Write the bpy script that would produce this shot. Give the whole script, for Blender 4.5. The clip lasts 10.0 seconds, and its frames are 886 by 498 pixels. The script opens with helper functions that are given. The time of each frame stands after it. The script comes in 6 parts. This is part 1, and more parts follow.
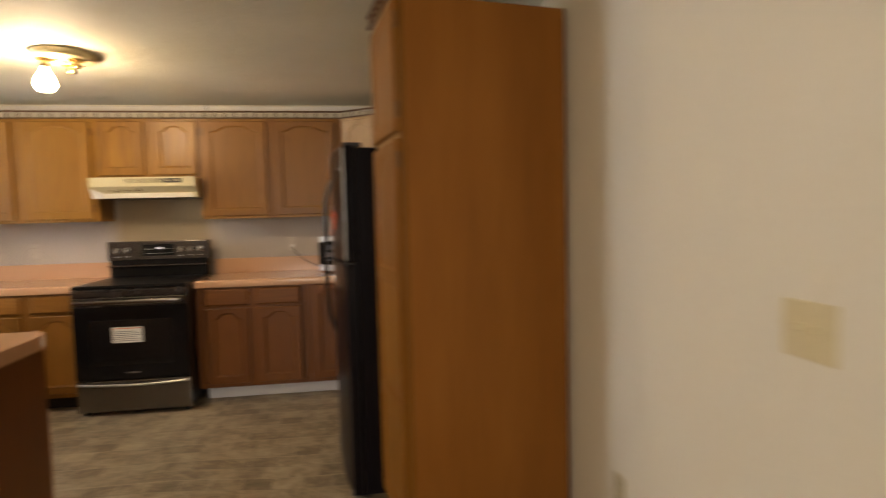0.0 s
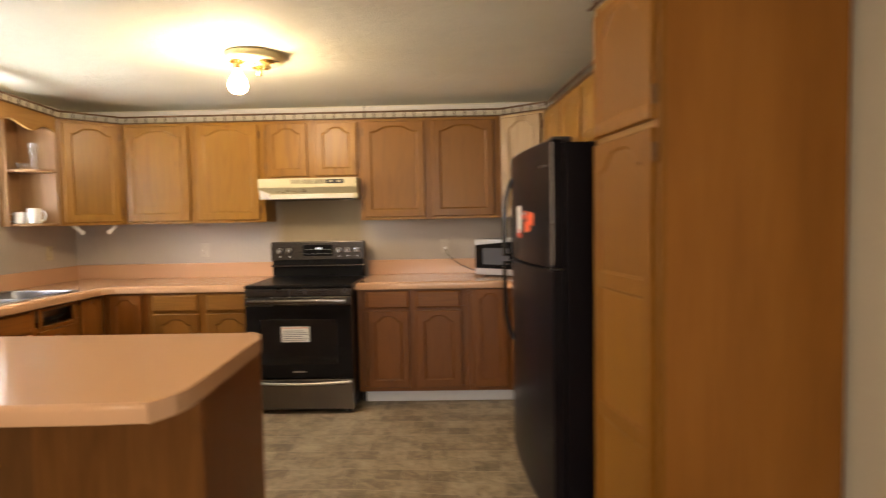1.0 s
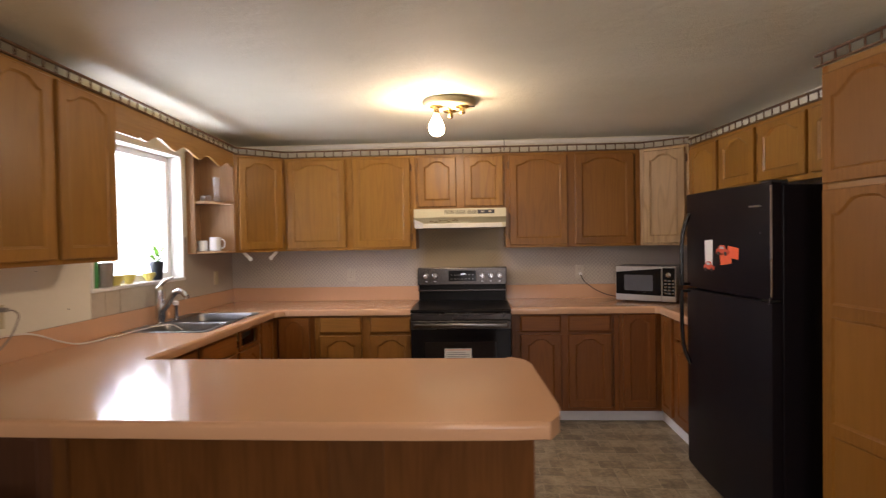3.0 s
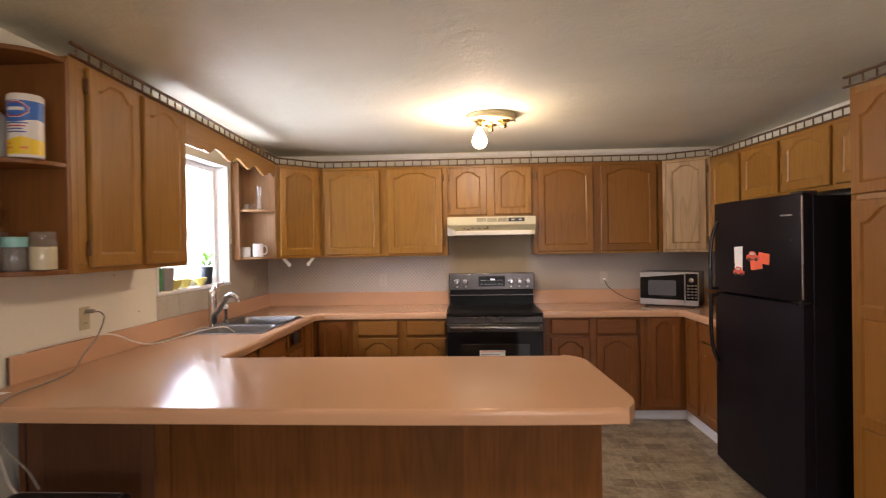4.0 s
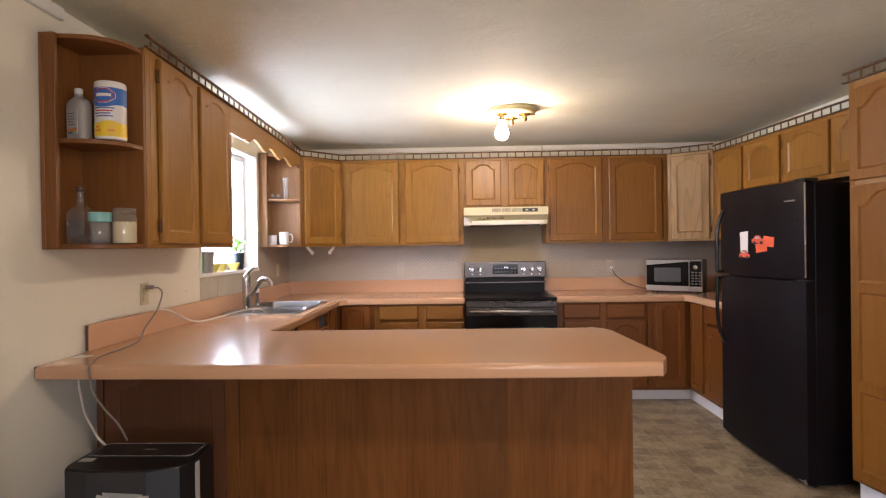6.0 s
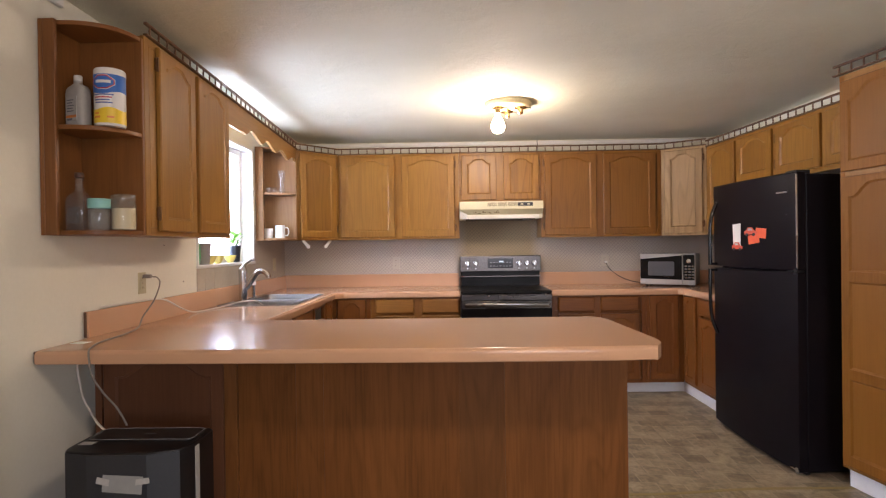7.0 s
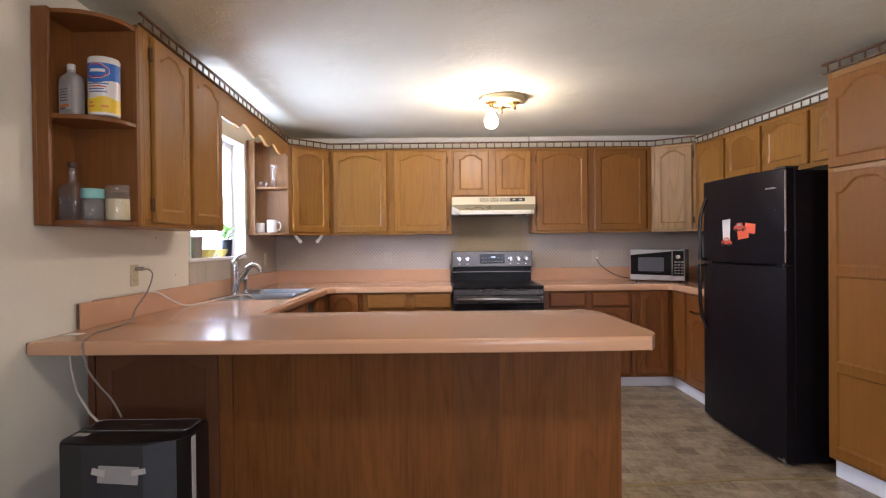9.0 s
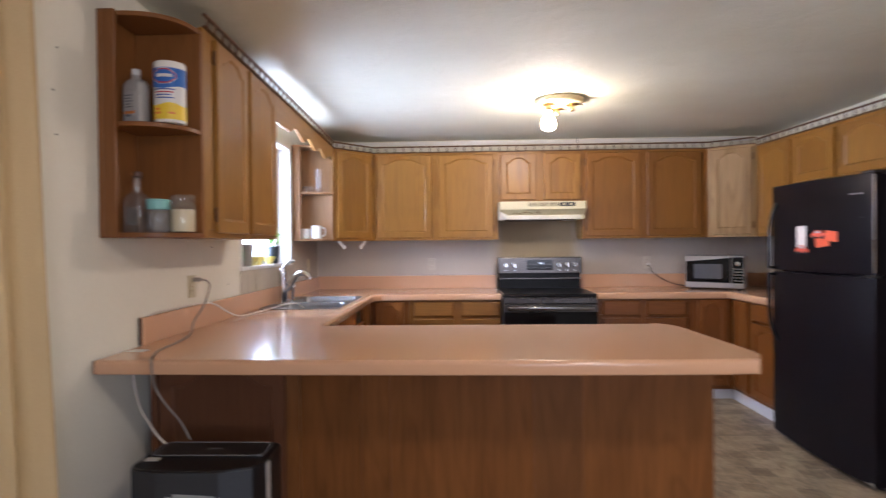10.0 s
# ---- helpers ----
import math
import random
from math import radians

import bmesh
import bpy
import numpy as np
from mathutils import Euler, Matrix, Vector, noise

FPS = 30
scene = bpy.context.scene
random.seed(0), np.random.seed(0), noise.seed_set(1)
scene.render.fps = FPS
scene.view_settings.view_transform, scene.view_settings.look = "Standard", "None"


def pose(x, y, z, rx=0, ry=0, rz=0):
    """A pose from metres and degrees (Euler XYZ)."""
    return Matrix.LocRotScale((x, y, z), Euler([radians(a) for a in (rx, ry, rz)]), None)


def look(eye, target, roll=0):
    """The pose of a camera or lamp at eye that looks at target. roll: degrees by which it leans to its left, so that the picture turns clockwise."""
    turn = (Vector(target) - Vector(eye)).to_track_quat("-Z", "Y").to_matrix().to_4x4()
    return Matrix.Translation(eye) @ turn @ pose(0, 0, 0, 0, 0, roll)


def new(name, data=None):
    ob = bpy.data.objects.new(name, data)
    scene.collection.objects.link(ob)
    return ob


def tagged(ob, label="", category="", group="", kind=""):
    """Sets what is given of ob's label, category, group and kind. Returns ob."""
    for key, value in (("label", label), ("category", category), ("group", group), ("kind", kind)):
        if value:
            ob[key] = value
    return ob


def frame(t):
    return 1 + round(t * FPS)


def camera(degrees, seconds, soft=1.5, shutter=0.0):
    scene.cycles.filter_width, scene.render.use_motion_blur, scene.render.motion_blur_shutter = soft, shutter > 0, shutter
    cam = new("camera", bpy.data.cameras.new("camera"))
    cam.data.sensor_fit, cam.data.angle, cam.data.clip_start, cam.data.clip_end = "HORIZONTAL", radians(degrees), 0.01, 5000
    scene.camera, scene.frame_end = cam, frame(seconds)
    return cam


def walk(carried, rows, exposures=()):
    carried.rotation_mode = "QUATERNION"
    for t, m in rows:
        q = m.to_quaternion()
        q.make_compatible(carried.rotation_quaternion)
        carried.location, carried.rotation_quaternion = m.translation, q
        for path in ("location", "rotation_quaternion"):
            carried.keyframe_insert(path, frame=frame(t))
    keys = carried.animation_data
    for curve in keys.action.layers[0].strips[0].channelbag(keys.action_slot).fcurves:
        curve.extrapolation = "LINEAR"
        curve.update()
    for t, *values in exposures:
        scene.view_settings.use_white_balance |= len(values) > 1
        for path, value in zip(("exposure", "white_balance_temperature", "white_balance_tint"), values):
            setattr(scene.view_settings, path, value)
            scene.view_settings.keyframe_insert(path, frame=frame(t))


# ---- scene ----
cam = camera(77.0, 10.0, 1.2, 0.9)
EXPOSURES = [(0.0, -0.28, 7550, 18), (0.5, -0.10, 7600, 18), (1.0, 0.16, 7450, 18), (1.5, 0.0, 6850, 19), (2.0, -0.12, 6650, 21), (3.0, -0.50, 6700, 25), (4.5, -0.08, 6500, 26), (7.0, 0.05, 6000, 24), (9.0, 0.03, 5650, 24), (10.0, 0.04, 5450, 23)]
PATH = [
    (0, (0.897, 0.63, 1.353), (1.178, 2.606, 1.233), -1.4),
    (0.5, (0.627, 0.783, 1.353), (0.714, 2.779, 1.247), -1.1),
    (1, (0.376, 0.896, 1.357), (0.333, 2.893, 1.254), -1.1),
    (1.5, (0.046, 0.95, 1.401), (-0.051, 2.945, 1.295), -1.1),
    (2, (-0.19, 0.912, 1.421), (-0.308, 2.906, 1.328), -1.0),
    (2.5, (-0.401, 0.742, 1.459), (-0.522, 2.737, 1.39), -1.0),
    (3, (-0.612, 0.602, 1.466), (-0.73, 2.598, 1.424), -1.0),
    (4.5, (-1.014, 0.305, 1.464), (-1.103, 2.302, 1.451), -0.9),
    (5, (-1.087, 0.243, 1.438), (-1.167, 2.241, 1.425), -0.9),
    (5.5, (-1.132, 0.184, 1.398), (-1.202, 2.183, 1.386), -0.9),
    (7, (-1.172, 0.122, 1.306), (-1.21, 2.122, 1.294), -0.8),
    (7.5, (-1.184, 0.115, 1.288), (-1.208, 2.115, 1.278), -0.8),
    (8, (-1.195, 0.112, 1.28), (-1.207, 2.111, 1.267), -0.7),
    (8.5, (-1.196, 0.11, 1.279), (-1.201, 2.11, 1.263), -0.7),
    (9, (-1.207, 0.111, 1.28), (-1.203, 2.111, 1.261), -0.6),
    (9.5, (-1.295, 0.149, 1.301), (-1.282, 2.149, 1.281), -0.6),
    (10, (-1.454, 0.251, 1.332), (-1.518, 2.25, 1.315), -0.6),
]
walk(cam, [(t, look(eye, target, roll)) for t, eye, target, roll in PATH], EXPOSURES)

# ---- light ----
world = bpy.data.worlds.new("sky")
scene.world = world
world.use_nodes = True
_nt = world.node_tree
_sky = _nt.nodes.new("ShaderNodeTexSky")
_sky.sky_type, _sky.sun_disc = "NISHITA", False
_sky.sun_elevation, _sky.sun_rotation = radians(50), radians(120)
_nt.links.new(_sky.outputs[0], _nt.nodes["Background"].inputs[0])
_nt.nodes["Background"].inputs[1].default_value = 0.15

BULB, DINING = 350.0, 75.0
WINDOW_W, GROUND_W, SOUTH_W = 260.0, 130.0, 58.0


def area_light(name, m, sx, sy, watts, colour):
    data = bpy.data.lights.new(name, "AREA")
    data.shape, data.size, data.size_y, data.energy, data.color = "RECTANGLE", sx, sy, watts, colour
    ob = new(name, data)
    ob.matrix_world = m
    return ob


area_light("kitchen_window_daylight", look((-3.26, 5.1, 1.70), (-2.0, 5.1, 1.95)), 2.5, 1.6, WINDOW_W, (0.80, 0.90, 1.0))
area_light("sunlit_ground_glow", look((-3.75, 5.0, 0.55), (-2.4, 4.0, 2.4)), 2.6, 1.4, GROUND_W, (0.78, 0.90, 1.0))
# Fill lamp added behind the camera, in a window opening that is never seen.
area_light("unseen_room_fill", look((0.0, -2.62, 1.45), (0.0, 0.0, 1.45)), 1.9, 1.3, SOUTH_W, (0.97, 0.98, 0.96))

# ---- materials ----


def mat(name, colour=(0.8, 0.8, 0.8), rough=0.5, metal=0.0):
    m = bpy.data.materials.new(name)
    m.use_nodes = True
    b = m.node_tree.nodes["Principled BSDF"]
    b.inputs["Base Color"].default_value = (*colour, 1)
    b.inputs["Roughness"].default_value = rough
    b.inputs["Metallic"].default_value = metal
    return m


class Graph:
    """Short hand for node trees."""

    def __init__(self, m):
        self.t = m.node_tree
        self.b = self.t.nodes["Principled BSDF"]

    def node(self, kind, **inputs):
        n = self.t.nodes.new(kind)
        for k, v in inputs.items():
            self.put(n, k.replace("_", " "), v)
        return n

    def put(self, n, k, v):
        sock = n.inputs[int(k)] if k.isdigit() else n.inputs[k]
        if isinstance(v, bpy.types.NodeSocket):
            self.t.links.new(v, sock)
        else:
            sock.default_value = v

    def math(self, op, a, b=0.0, c=0.0):
        n = self.t.nodes.new("ShaderNodeMath")
        n.operation = op
        for i, v in enumerate((a, b, c)):
            self.put(n, str(i), v)
        return n.outputs[0]

    def coords(self, scale=(1, 1, 1), shift=0.0):
        """World position, scaled, shifted by a random amount for each object."""
        g = self.t.nodes.new("ShaderNodeNewGeometry")
        v = g.outputs["Position"]
        if shift:
            o = self.t.nodes.new("ShaderNodeObjectInfo")
            r = self.math("MULTIPLY", o.outputs["Random"], shift)
            c = self.t.nodes.new("ShaderNodeCombineXYZ")
            for i in range(3):
                self.t.links.new(r, c.inputs[i])
            a = self.t.nodes.new("ShaderNodeVectorMath")
            a.operation = "ADD"
            self.t.links.new(v, a.inputs[0])
            self.t.links.new(c.outputs[0], a.inputs[1])
            v = a.outputs[0]
        s = self.t.nodes.new("ShaderNodeVectorMath")
        s.operation = "MULTIPLY"
        self.t.links.new(v, s.inputs[0])
        s.inputs[1].default_value = scale
        return s.outputs[0]

    def noise(self, vec, scale, detail=4.0, rough=0.5, distort=0.0):
        n = self.node("ShaderNodeTexNoise", Scale=scale, Detail=detail, Roughness=rough, Distortion=distort)
        self.t.links.new(vec, n.inputs["Vector"])
        return n.outputs["Fac"]

    def ramp(self, fac, stops):
        n = self.t.nodes.new("ShaderNodeValToRGB")
        e = n.color_ramp.elements
        while len(e) < len(stops):
            e.new(0.5)
        for el, (p, c) in zip(e, stops):
            el.position, el.color = p, (*c, 1) if len(c) == 3 else c
        self.t.links.new(fac, n.inputs[0])
        return n.outputs[0]

    def mix(self, fac, a, b, kind="MIX"):
        n = self.t.nodes.new("ShaderNodeMix")
        n.data_type, n.blend_type = "RGBA", kind
        for sock, v in ((n.inputs[0], fac), (n.inputs[6], a), (n.inputs[7], b)):
            if isinstance(v, bpy.types.NodeSocket):
                self.t.links.new(v, sock)
            else:
                sock.default_value = v if isinstance(v, (int, float)) else (*v, 1)
        return n.outputs[2]

    def bump(self, height, strength=0.2, dist=0.002):
        n = self.node("ShaderNodeBump", Strength=strength, Distance=dist)
        self.t.links.new(height, n.inputs["Height"])
        self.t.links.new(n.outputs[0], self.b.inputs["Normal"])

    def colour(self, v):
        self.t.links.new(v, self.b.inputs["Base Color"])

    def rough(self, fac, lo, hi):
        n = self.node("ShaderNodeMapRange", To_Min=lo, To_Max=hi)
        self.t.links.new(fac, n.inputs["Value"])
        self.t.links.new(n.outputs[0], self.b.inputs["Roughness"])


def g3(v):
    return (v, v, v)


def oak(name, along="z", light=(0.325, 0.157, 0.024), dark=(0.182, 0.078, 0.010), rough=0.36, figure=1.3, cloud=0.42, ring=0.40, pore=0.16):
    m = mat(name, light, rough)
    g = Graph(m)
    a, c = 9 / figure, 0.75 / figure ** 0.5
    st = {"z": (a, a, c), "x": (c, a, a), "y": (a, c, a)}[along]
    e, k = 170 / figure ** 0.75, 5 / figure ** 0.4
    fine = {"z": (e, e, k), "x": (k, e, e), "y": (e, k, e)}[along]
    v = g.coords(st, 7.0)
    fig = g.noise(v, 1.0, 2.0, 0.45, 0.5)
    rings = g.math("FRACT", g.math("MULTIPLY", fig, 11.0))
    rings = g.ramp(rings, [(0.0, g3(0.35)), (0.25, g3(0.9)), (0.75, g3(0.75)), (1.0, g3(0.4))])
    pores = g.noise(g.coords(fine, 7.0), 1.0, 3.0, 0.6)
    pores = g.ramp(pores, [(0.38, g3(0.0)), (0.56, g3(1.0))])
    broad = g.noise(g.coords((3.2, 3.2, 0.55) if figure > 2 and along == "z" else (1, 1, 1), 3.0), 1.7, 3.0)
    f = g.math("ADD", g.math("ADD", g.math("MULTIPLY", rings, ring), (0.42 - ring) * 0.7), g.math("ADD", g.math("MULTIPLY", pores, pore), (0.36 - pore) * 0.6))
    f = g.math("ADD", f, g.math("ADD", g.math("MULTIPLY", broad, cloud), 0.21 - cloud / 2))
    col = g.ramp(f, [(0.12, dark), (0.62, tuple((a + b) * 0.5 for a, b in zip(light, dark))), (1.0, light)])
    ob = g.node("ShaderNodeObjectInfo")
    tint = g.ramp(ob.outputs["Random"], [(0.0, (0.86, 0.83, 0.80)), (1.0, (1.05, 1.04, 1.02))])
    g.colour(g.mix(1.0, col, tint, "MULTIPLY"))
    g.rough(broad, rough - 0.08, rough + 0.12)
    g.bump(pores, 0.10, 0.0008)
    m.node_tree.nodes["Principled BSDF"].inputs["Coat Weight"].default_value = 0.12
    m.node_tree.nodes["Principled BSDF"].inputs["Coat Roughness"].default_value = 0.30
    m.node_tree.nodes["Principled BSDF"].inputs["Specular IOR Level"].default_value = 0.30
    return m


def speckled(name, colour, other, scale, rough=0.5, bump=0.0, metal=0.0, wide=1.3, amount=0.5, spread=0.08):
    """A plain surface with fine grain, broad stains and slight relief."""
    m = mat(name, colour, rough, metal)
    g = Graph(m)
    v = g.coords()
    a, b = g.noise(v, scale, 4.0, 0.6), g.noise(v, wide, 4.0, 0.55)
    f = g.math("ADD", g.math("MULTIPLY", a, 0.5), g.math("MULTIPLY", b, 0.5))
    f = g.ramp(f, [(0.5 - amount * 0.3, g3(0.0)), (0.5 + amount * 0.3, g3(1.0))])
    g.colour(g.mix(f, colour, other))
    g.rough(b, max(0.03, rough - spread), rough + spread)
    if bump:
        g.bump(a, bump, 0.002)
    return m


def lacquer(m, weight, rough):
    """A clear glossy coat."""
    b = m.node_tree.nodes["Principled BSDF"]
    b.inputs["Coat Weight"].default_value, b.inputs["Coat Roughness"].default_value = weight, rough
    return m


def dull(m, level):
    m.node_tree.nodes["Principled BSDF"].inputs["Specular IOR Level"].default_value = level
    return m


OAK = oak("oak_vertical")
OAK_X = oak("oak_along_x", "x")
OAK_Y = oak("oak_along_y", "y")
# Sink run's copy of the red oak, brightened in colour to look lit.
LIT_RED_WOOD = [oak("lit_red_oak_" + k, k, (0.275, 0.104, 0.022), (0.165, 0.058, 0.011)) for k in "zxy"]
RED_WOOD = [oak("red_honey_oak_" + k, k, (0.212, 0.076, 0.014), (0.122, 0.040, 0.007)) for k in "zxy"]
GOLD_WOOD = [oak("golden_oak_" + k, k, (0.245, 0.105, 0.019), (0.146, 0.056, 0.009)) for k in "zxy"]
OAK_FIGURED = oak("figured_honey_oak", "z", (0.315, 0.150, 0.024), (0.140, 0.056, 0.007), 0.36, 2.0, 0.42, 0.72)
OAK_LIGHT = oak("light_honey_oak", "z", (0.345, 0.172, 0.032), (0.195, 0.088, 0.014))
VALANCE_OAK = oak("pale_honey_oak_along_y", "y", (0.36, 0.195, 0.060), (0.23, 0.115, 0.034))
OAK_FRAME = oak("matt_honey_oak", "z", (0.262, 0.110, 0.016), (0.165, 0.062, 0.007), 0.44)
# Shelf oak made paler and greyer to carry the window's glare.
OAK_GLARE = oak("glare_paled_oak", "z", (0.35, 0.205, 0.100), (0.225, 0.122, 0.054), 0.5)
OAK_GLARE_Y = oak("glare_paled_oak_shelf", "y", (0.35, 0.205, 0.100), (0.225, 0.122, 0.054), 0.5)
# Window sheen on the corner cabinet is put into this paler oak.
OAK_SHEEN = oak("oak_with_window_sheen", "z", (0.42, 0.272, 0.118), (0.185, 0.108, 0.041), 0.40, 2.0, 0.42, 0.80)
OAK_MID = oak("brown_honey_oak", "z", (0.268, 0.117, 0.018), (0.156, 0.061, 0.008))
OAK_DARK = oak("dark_oak_veneer", "z", (0.225, 0.096, 0.028), (0.095, 0.037, 0.012), 0.44, 3.0, 0.62, 0.30, 0.12)
OAK_RED = oak("red_brown_veneer", "z", (0.170, 0.074, 0.038), (0.100, 0.042, 0.021), 0.42, 2.4, 0.6, 0.10, 0.12)
PANTRY_SIDE = oak("brown_veneer", "z", (0.345, 0.137, 0.026), (0.228, 0.083, 0.015), 0.42, 3.0, 0.9, 0.16, 0.16)
OAK_PLAIN = oak("plain_oak_panel", "z", (0.255, 0.107, 0.016), (0.178, 0.070, 0.008), 0.42, 2.4, 0.6, 0.10, 0.10)
# Red-brown stain; its darkness also carries the shade inside the end shelf.
SHELF_OAK = oak("red_brown_oak", "z", (0.238, 0.096, 0.024), (0.138, 0.051, 0.012), 0.42)
SHELF_OAK_Y = oak("red_brown_oak_shelf", "y", (0.238, 0.096, 0.024), (0.138, 0.051, 0.012), 0.42)
RAIL_WOOD = oak("weathered_oak", "z", (0.150, 0.080, 0.036), (0.085, 0.042, 0.018), 0.5)
for _m in (OAK_DARK, OAK_RED, PANTRY_SIDE, OAK_PLAIN, OAK_FRAME):
    lacquer(dull(_m, 0.15), 0.0, 0.3)
HINGE = speckled("antique_brass", (0.20, 0.10, 0.04), (0.11, 0.055, 0.022), 90, 0.45, 0, 0.6)
LAMINATE = lacquer(dull(speckled("salmon_laminate", (0.595, 0.352, 0.212), (0.555, 0.326, 0.193), 260, 0.18, 0.03, 0.0, 2.0, 0.8, 0.02), 0.36), 0.34, 0.10)
LAMINATE_RAW = speckled("raw_chipboard", (0.15, 0.08, 0.045), (0.08, 0.045, 0.025), 150, 0.9, 0.4)
PAINT = speckled("off_white_wall_paint", (0.768, 0.742, 0.642), (0.703, 0.679, 0.577), 60, 0.62, 0.06, 0.0, 1.1, 0.9)
AGED_PAPER = speckled("stained_beige_paper", (0.50, 0.45, 0.37), (0.40, 0.35, 0.28), 30, 0.65, 0.05, 0.0, 7.0, 1.0)
TRIM = speckled("white_gloss_paint", (0.80, 0.79, 0.77), (0.72, 0.71, 0.68), 40, 0.38, 0.03)
BASEBOARD = speckled("white_vinyl_base", (0.84, 0.85, 0.88), (0.78, 0.79, 0.82), 30, 0.35, 0.02)
BLACK = dull(speckled("black_appliance_enamel", (0.0094, 0.0077, 0.0096), (0.0103, 0.0084, 0.0105), 220, 0.30, 0.05, 0.0, 3.0, 0.5, 0.0), 0.09)
BLACK_TRIM = speckled("black_plastic", (0.014, 0.014, 0.015), (0.024, 0.024, 0.026), 160, 0.32, 0.05)
BLACK_GLOSS = speckled("glossy_black_plastic", (0.010, 0.010, 0.011), (0.014, 0.014, 0.015), 60, 0.16)
BLACK_GLASS = dull(speckled("black_glass", (0.006, 0.006, 0.007), (0.009, 0.009, 0.01), 5, 0.08), 0.22)
BLACK_ENAMEL = dull(speckled("black_enamel", (0.005, 0.005, 0.005), (0.008, 0.007, 0.007), 90, 0.30, 0.04), 0.12)
BLACK_STEEL = speckled("black_stainless", (0.102, 0.093, 0.090), (0.078, 0.071, 0.069), 140, 0.26, 0.03, 0.9)
STEEL = speckled("stainless_steel", (0.56, 0.56, 0.57), (0.47, 0.47, 0.48), 180, 0.27, 0.03, 1.0)
HANDLE_STEEL = speckled("smoked_stainless", (0.22, 0.21, 0.21), (0.18, 0.17, 0.17), 180, 0.24, 0.03, 1.0)
SINK_STEEL = speckled("worn_sink_steel", (0.30, 0.305, 0.315), (0.24, 0.245, 0.25), 180, 0.36, 0.03, 1.0)
CHROME = speckled("brushed_chrome", (0.66, 0.66, 0.67), (0.55, 0.55, 0.56), 50, 0.14, 0, 1.0)
BRASS = speckled("polished_brass", (0.72, 0.52, 0.22), (0.58, 0.40, 0.16), 40, 0.22, 0, 1.0)
# Brass paled to cream: the pan's bright reflection is in its colour.
PAN_CREAM = speckled("cream_paled_brass", (0.74, 0.64, 0.40), (0.66, 0.55, 0.32), 40, 0.35, 0, 0.35)
ALMOND = speckled("almond_enamel", (0.64, 0.585, 0.37), (0.58, 0.52, 0.32), 60, 0.3, 0.02)
HOOD_LIP = speckled("pale_enamel", (0.74, 0.71, 0.60), (0.68, 0.64, 0.52), 50, 0.3, 0.02)
VENT_SHADOW = speckled("vent_shadow", (0.20, 0.17, 0.10), (0.16, 0.13, 0.08), 30)
GREASE = speckled("brown_grease", (0.20, 0.13, 0.04), (0.12, 0.07, 0.02), 80, 0.5)
MICRO_STEEL = speckled("pale_stainless", (0.44, 0.43, 0.425), (0.38, 0.37, 0.365), 180, 0.40, 0.03, 0.6)
IVORY = speckled("ivory_plastic", (0.52, 0.46, 0.30), (0.46, 0.405, 0.26), 40, 0.35)
# Near-black paint for shade in plinths, drawer gap and vents; nail heads too.
SHADE_BLACK = mat("shade_black", (0.012, 0.010, 0.010), 0.8)
WHITE_CERAMIC = speckled("white_ceramic", (0.80, 0.79, 0.77), (0.74, 0.73, 0.70), 20, 0.16)
PAPER = speckled("white_paper", (0.78, 0.77, 0.74), (0.70, 0.69, 0.66), 40, 0.7)
INK = mat("grey_ink", (0.16, 0.16, 0.17), 0.7)
CAP_GREY = mat("grey_panel_print", (0.30, 0.30, 0.31), 0.6)
WARN_INK = mat("orange_warning_print", (0.65, 0.16, 0.04), 0.6)


def ceiling_paint():
    m = mat("stippled_cream_ceiling", (0.70, 0.655, 0.56), 0.75)
    g = Graph(m)
    v = g.coords()
    fine = g.noise(v, 95, 3.0, 0.65)
    swirl = g.noise(v, 16, 4.0, 0.6, 1.2)
    broad = g.noise(v, 0.9, 4.0)
    g.colour(g.ramp(broad, [(0.32, (0.63, 0.62, 0.49)), (0.68, (0.75, 0.745, 0.61))]))
    drift = g.noise(v, 3.2, 3.0, 0.5, 0.8)
    g.bump(g.math("ADD", g.math("ADD", g.math("MULTIPLY", fine, 0.9), g.math("MULTIPLY", swirl, 1.3)), g.math("MULTIPLY", drift, 3.6)), 0.48, 0.006)
    return m


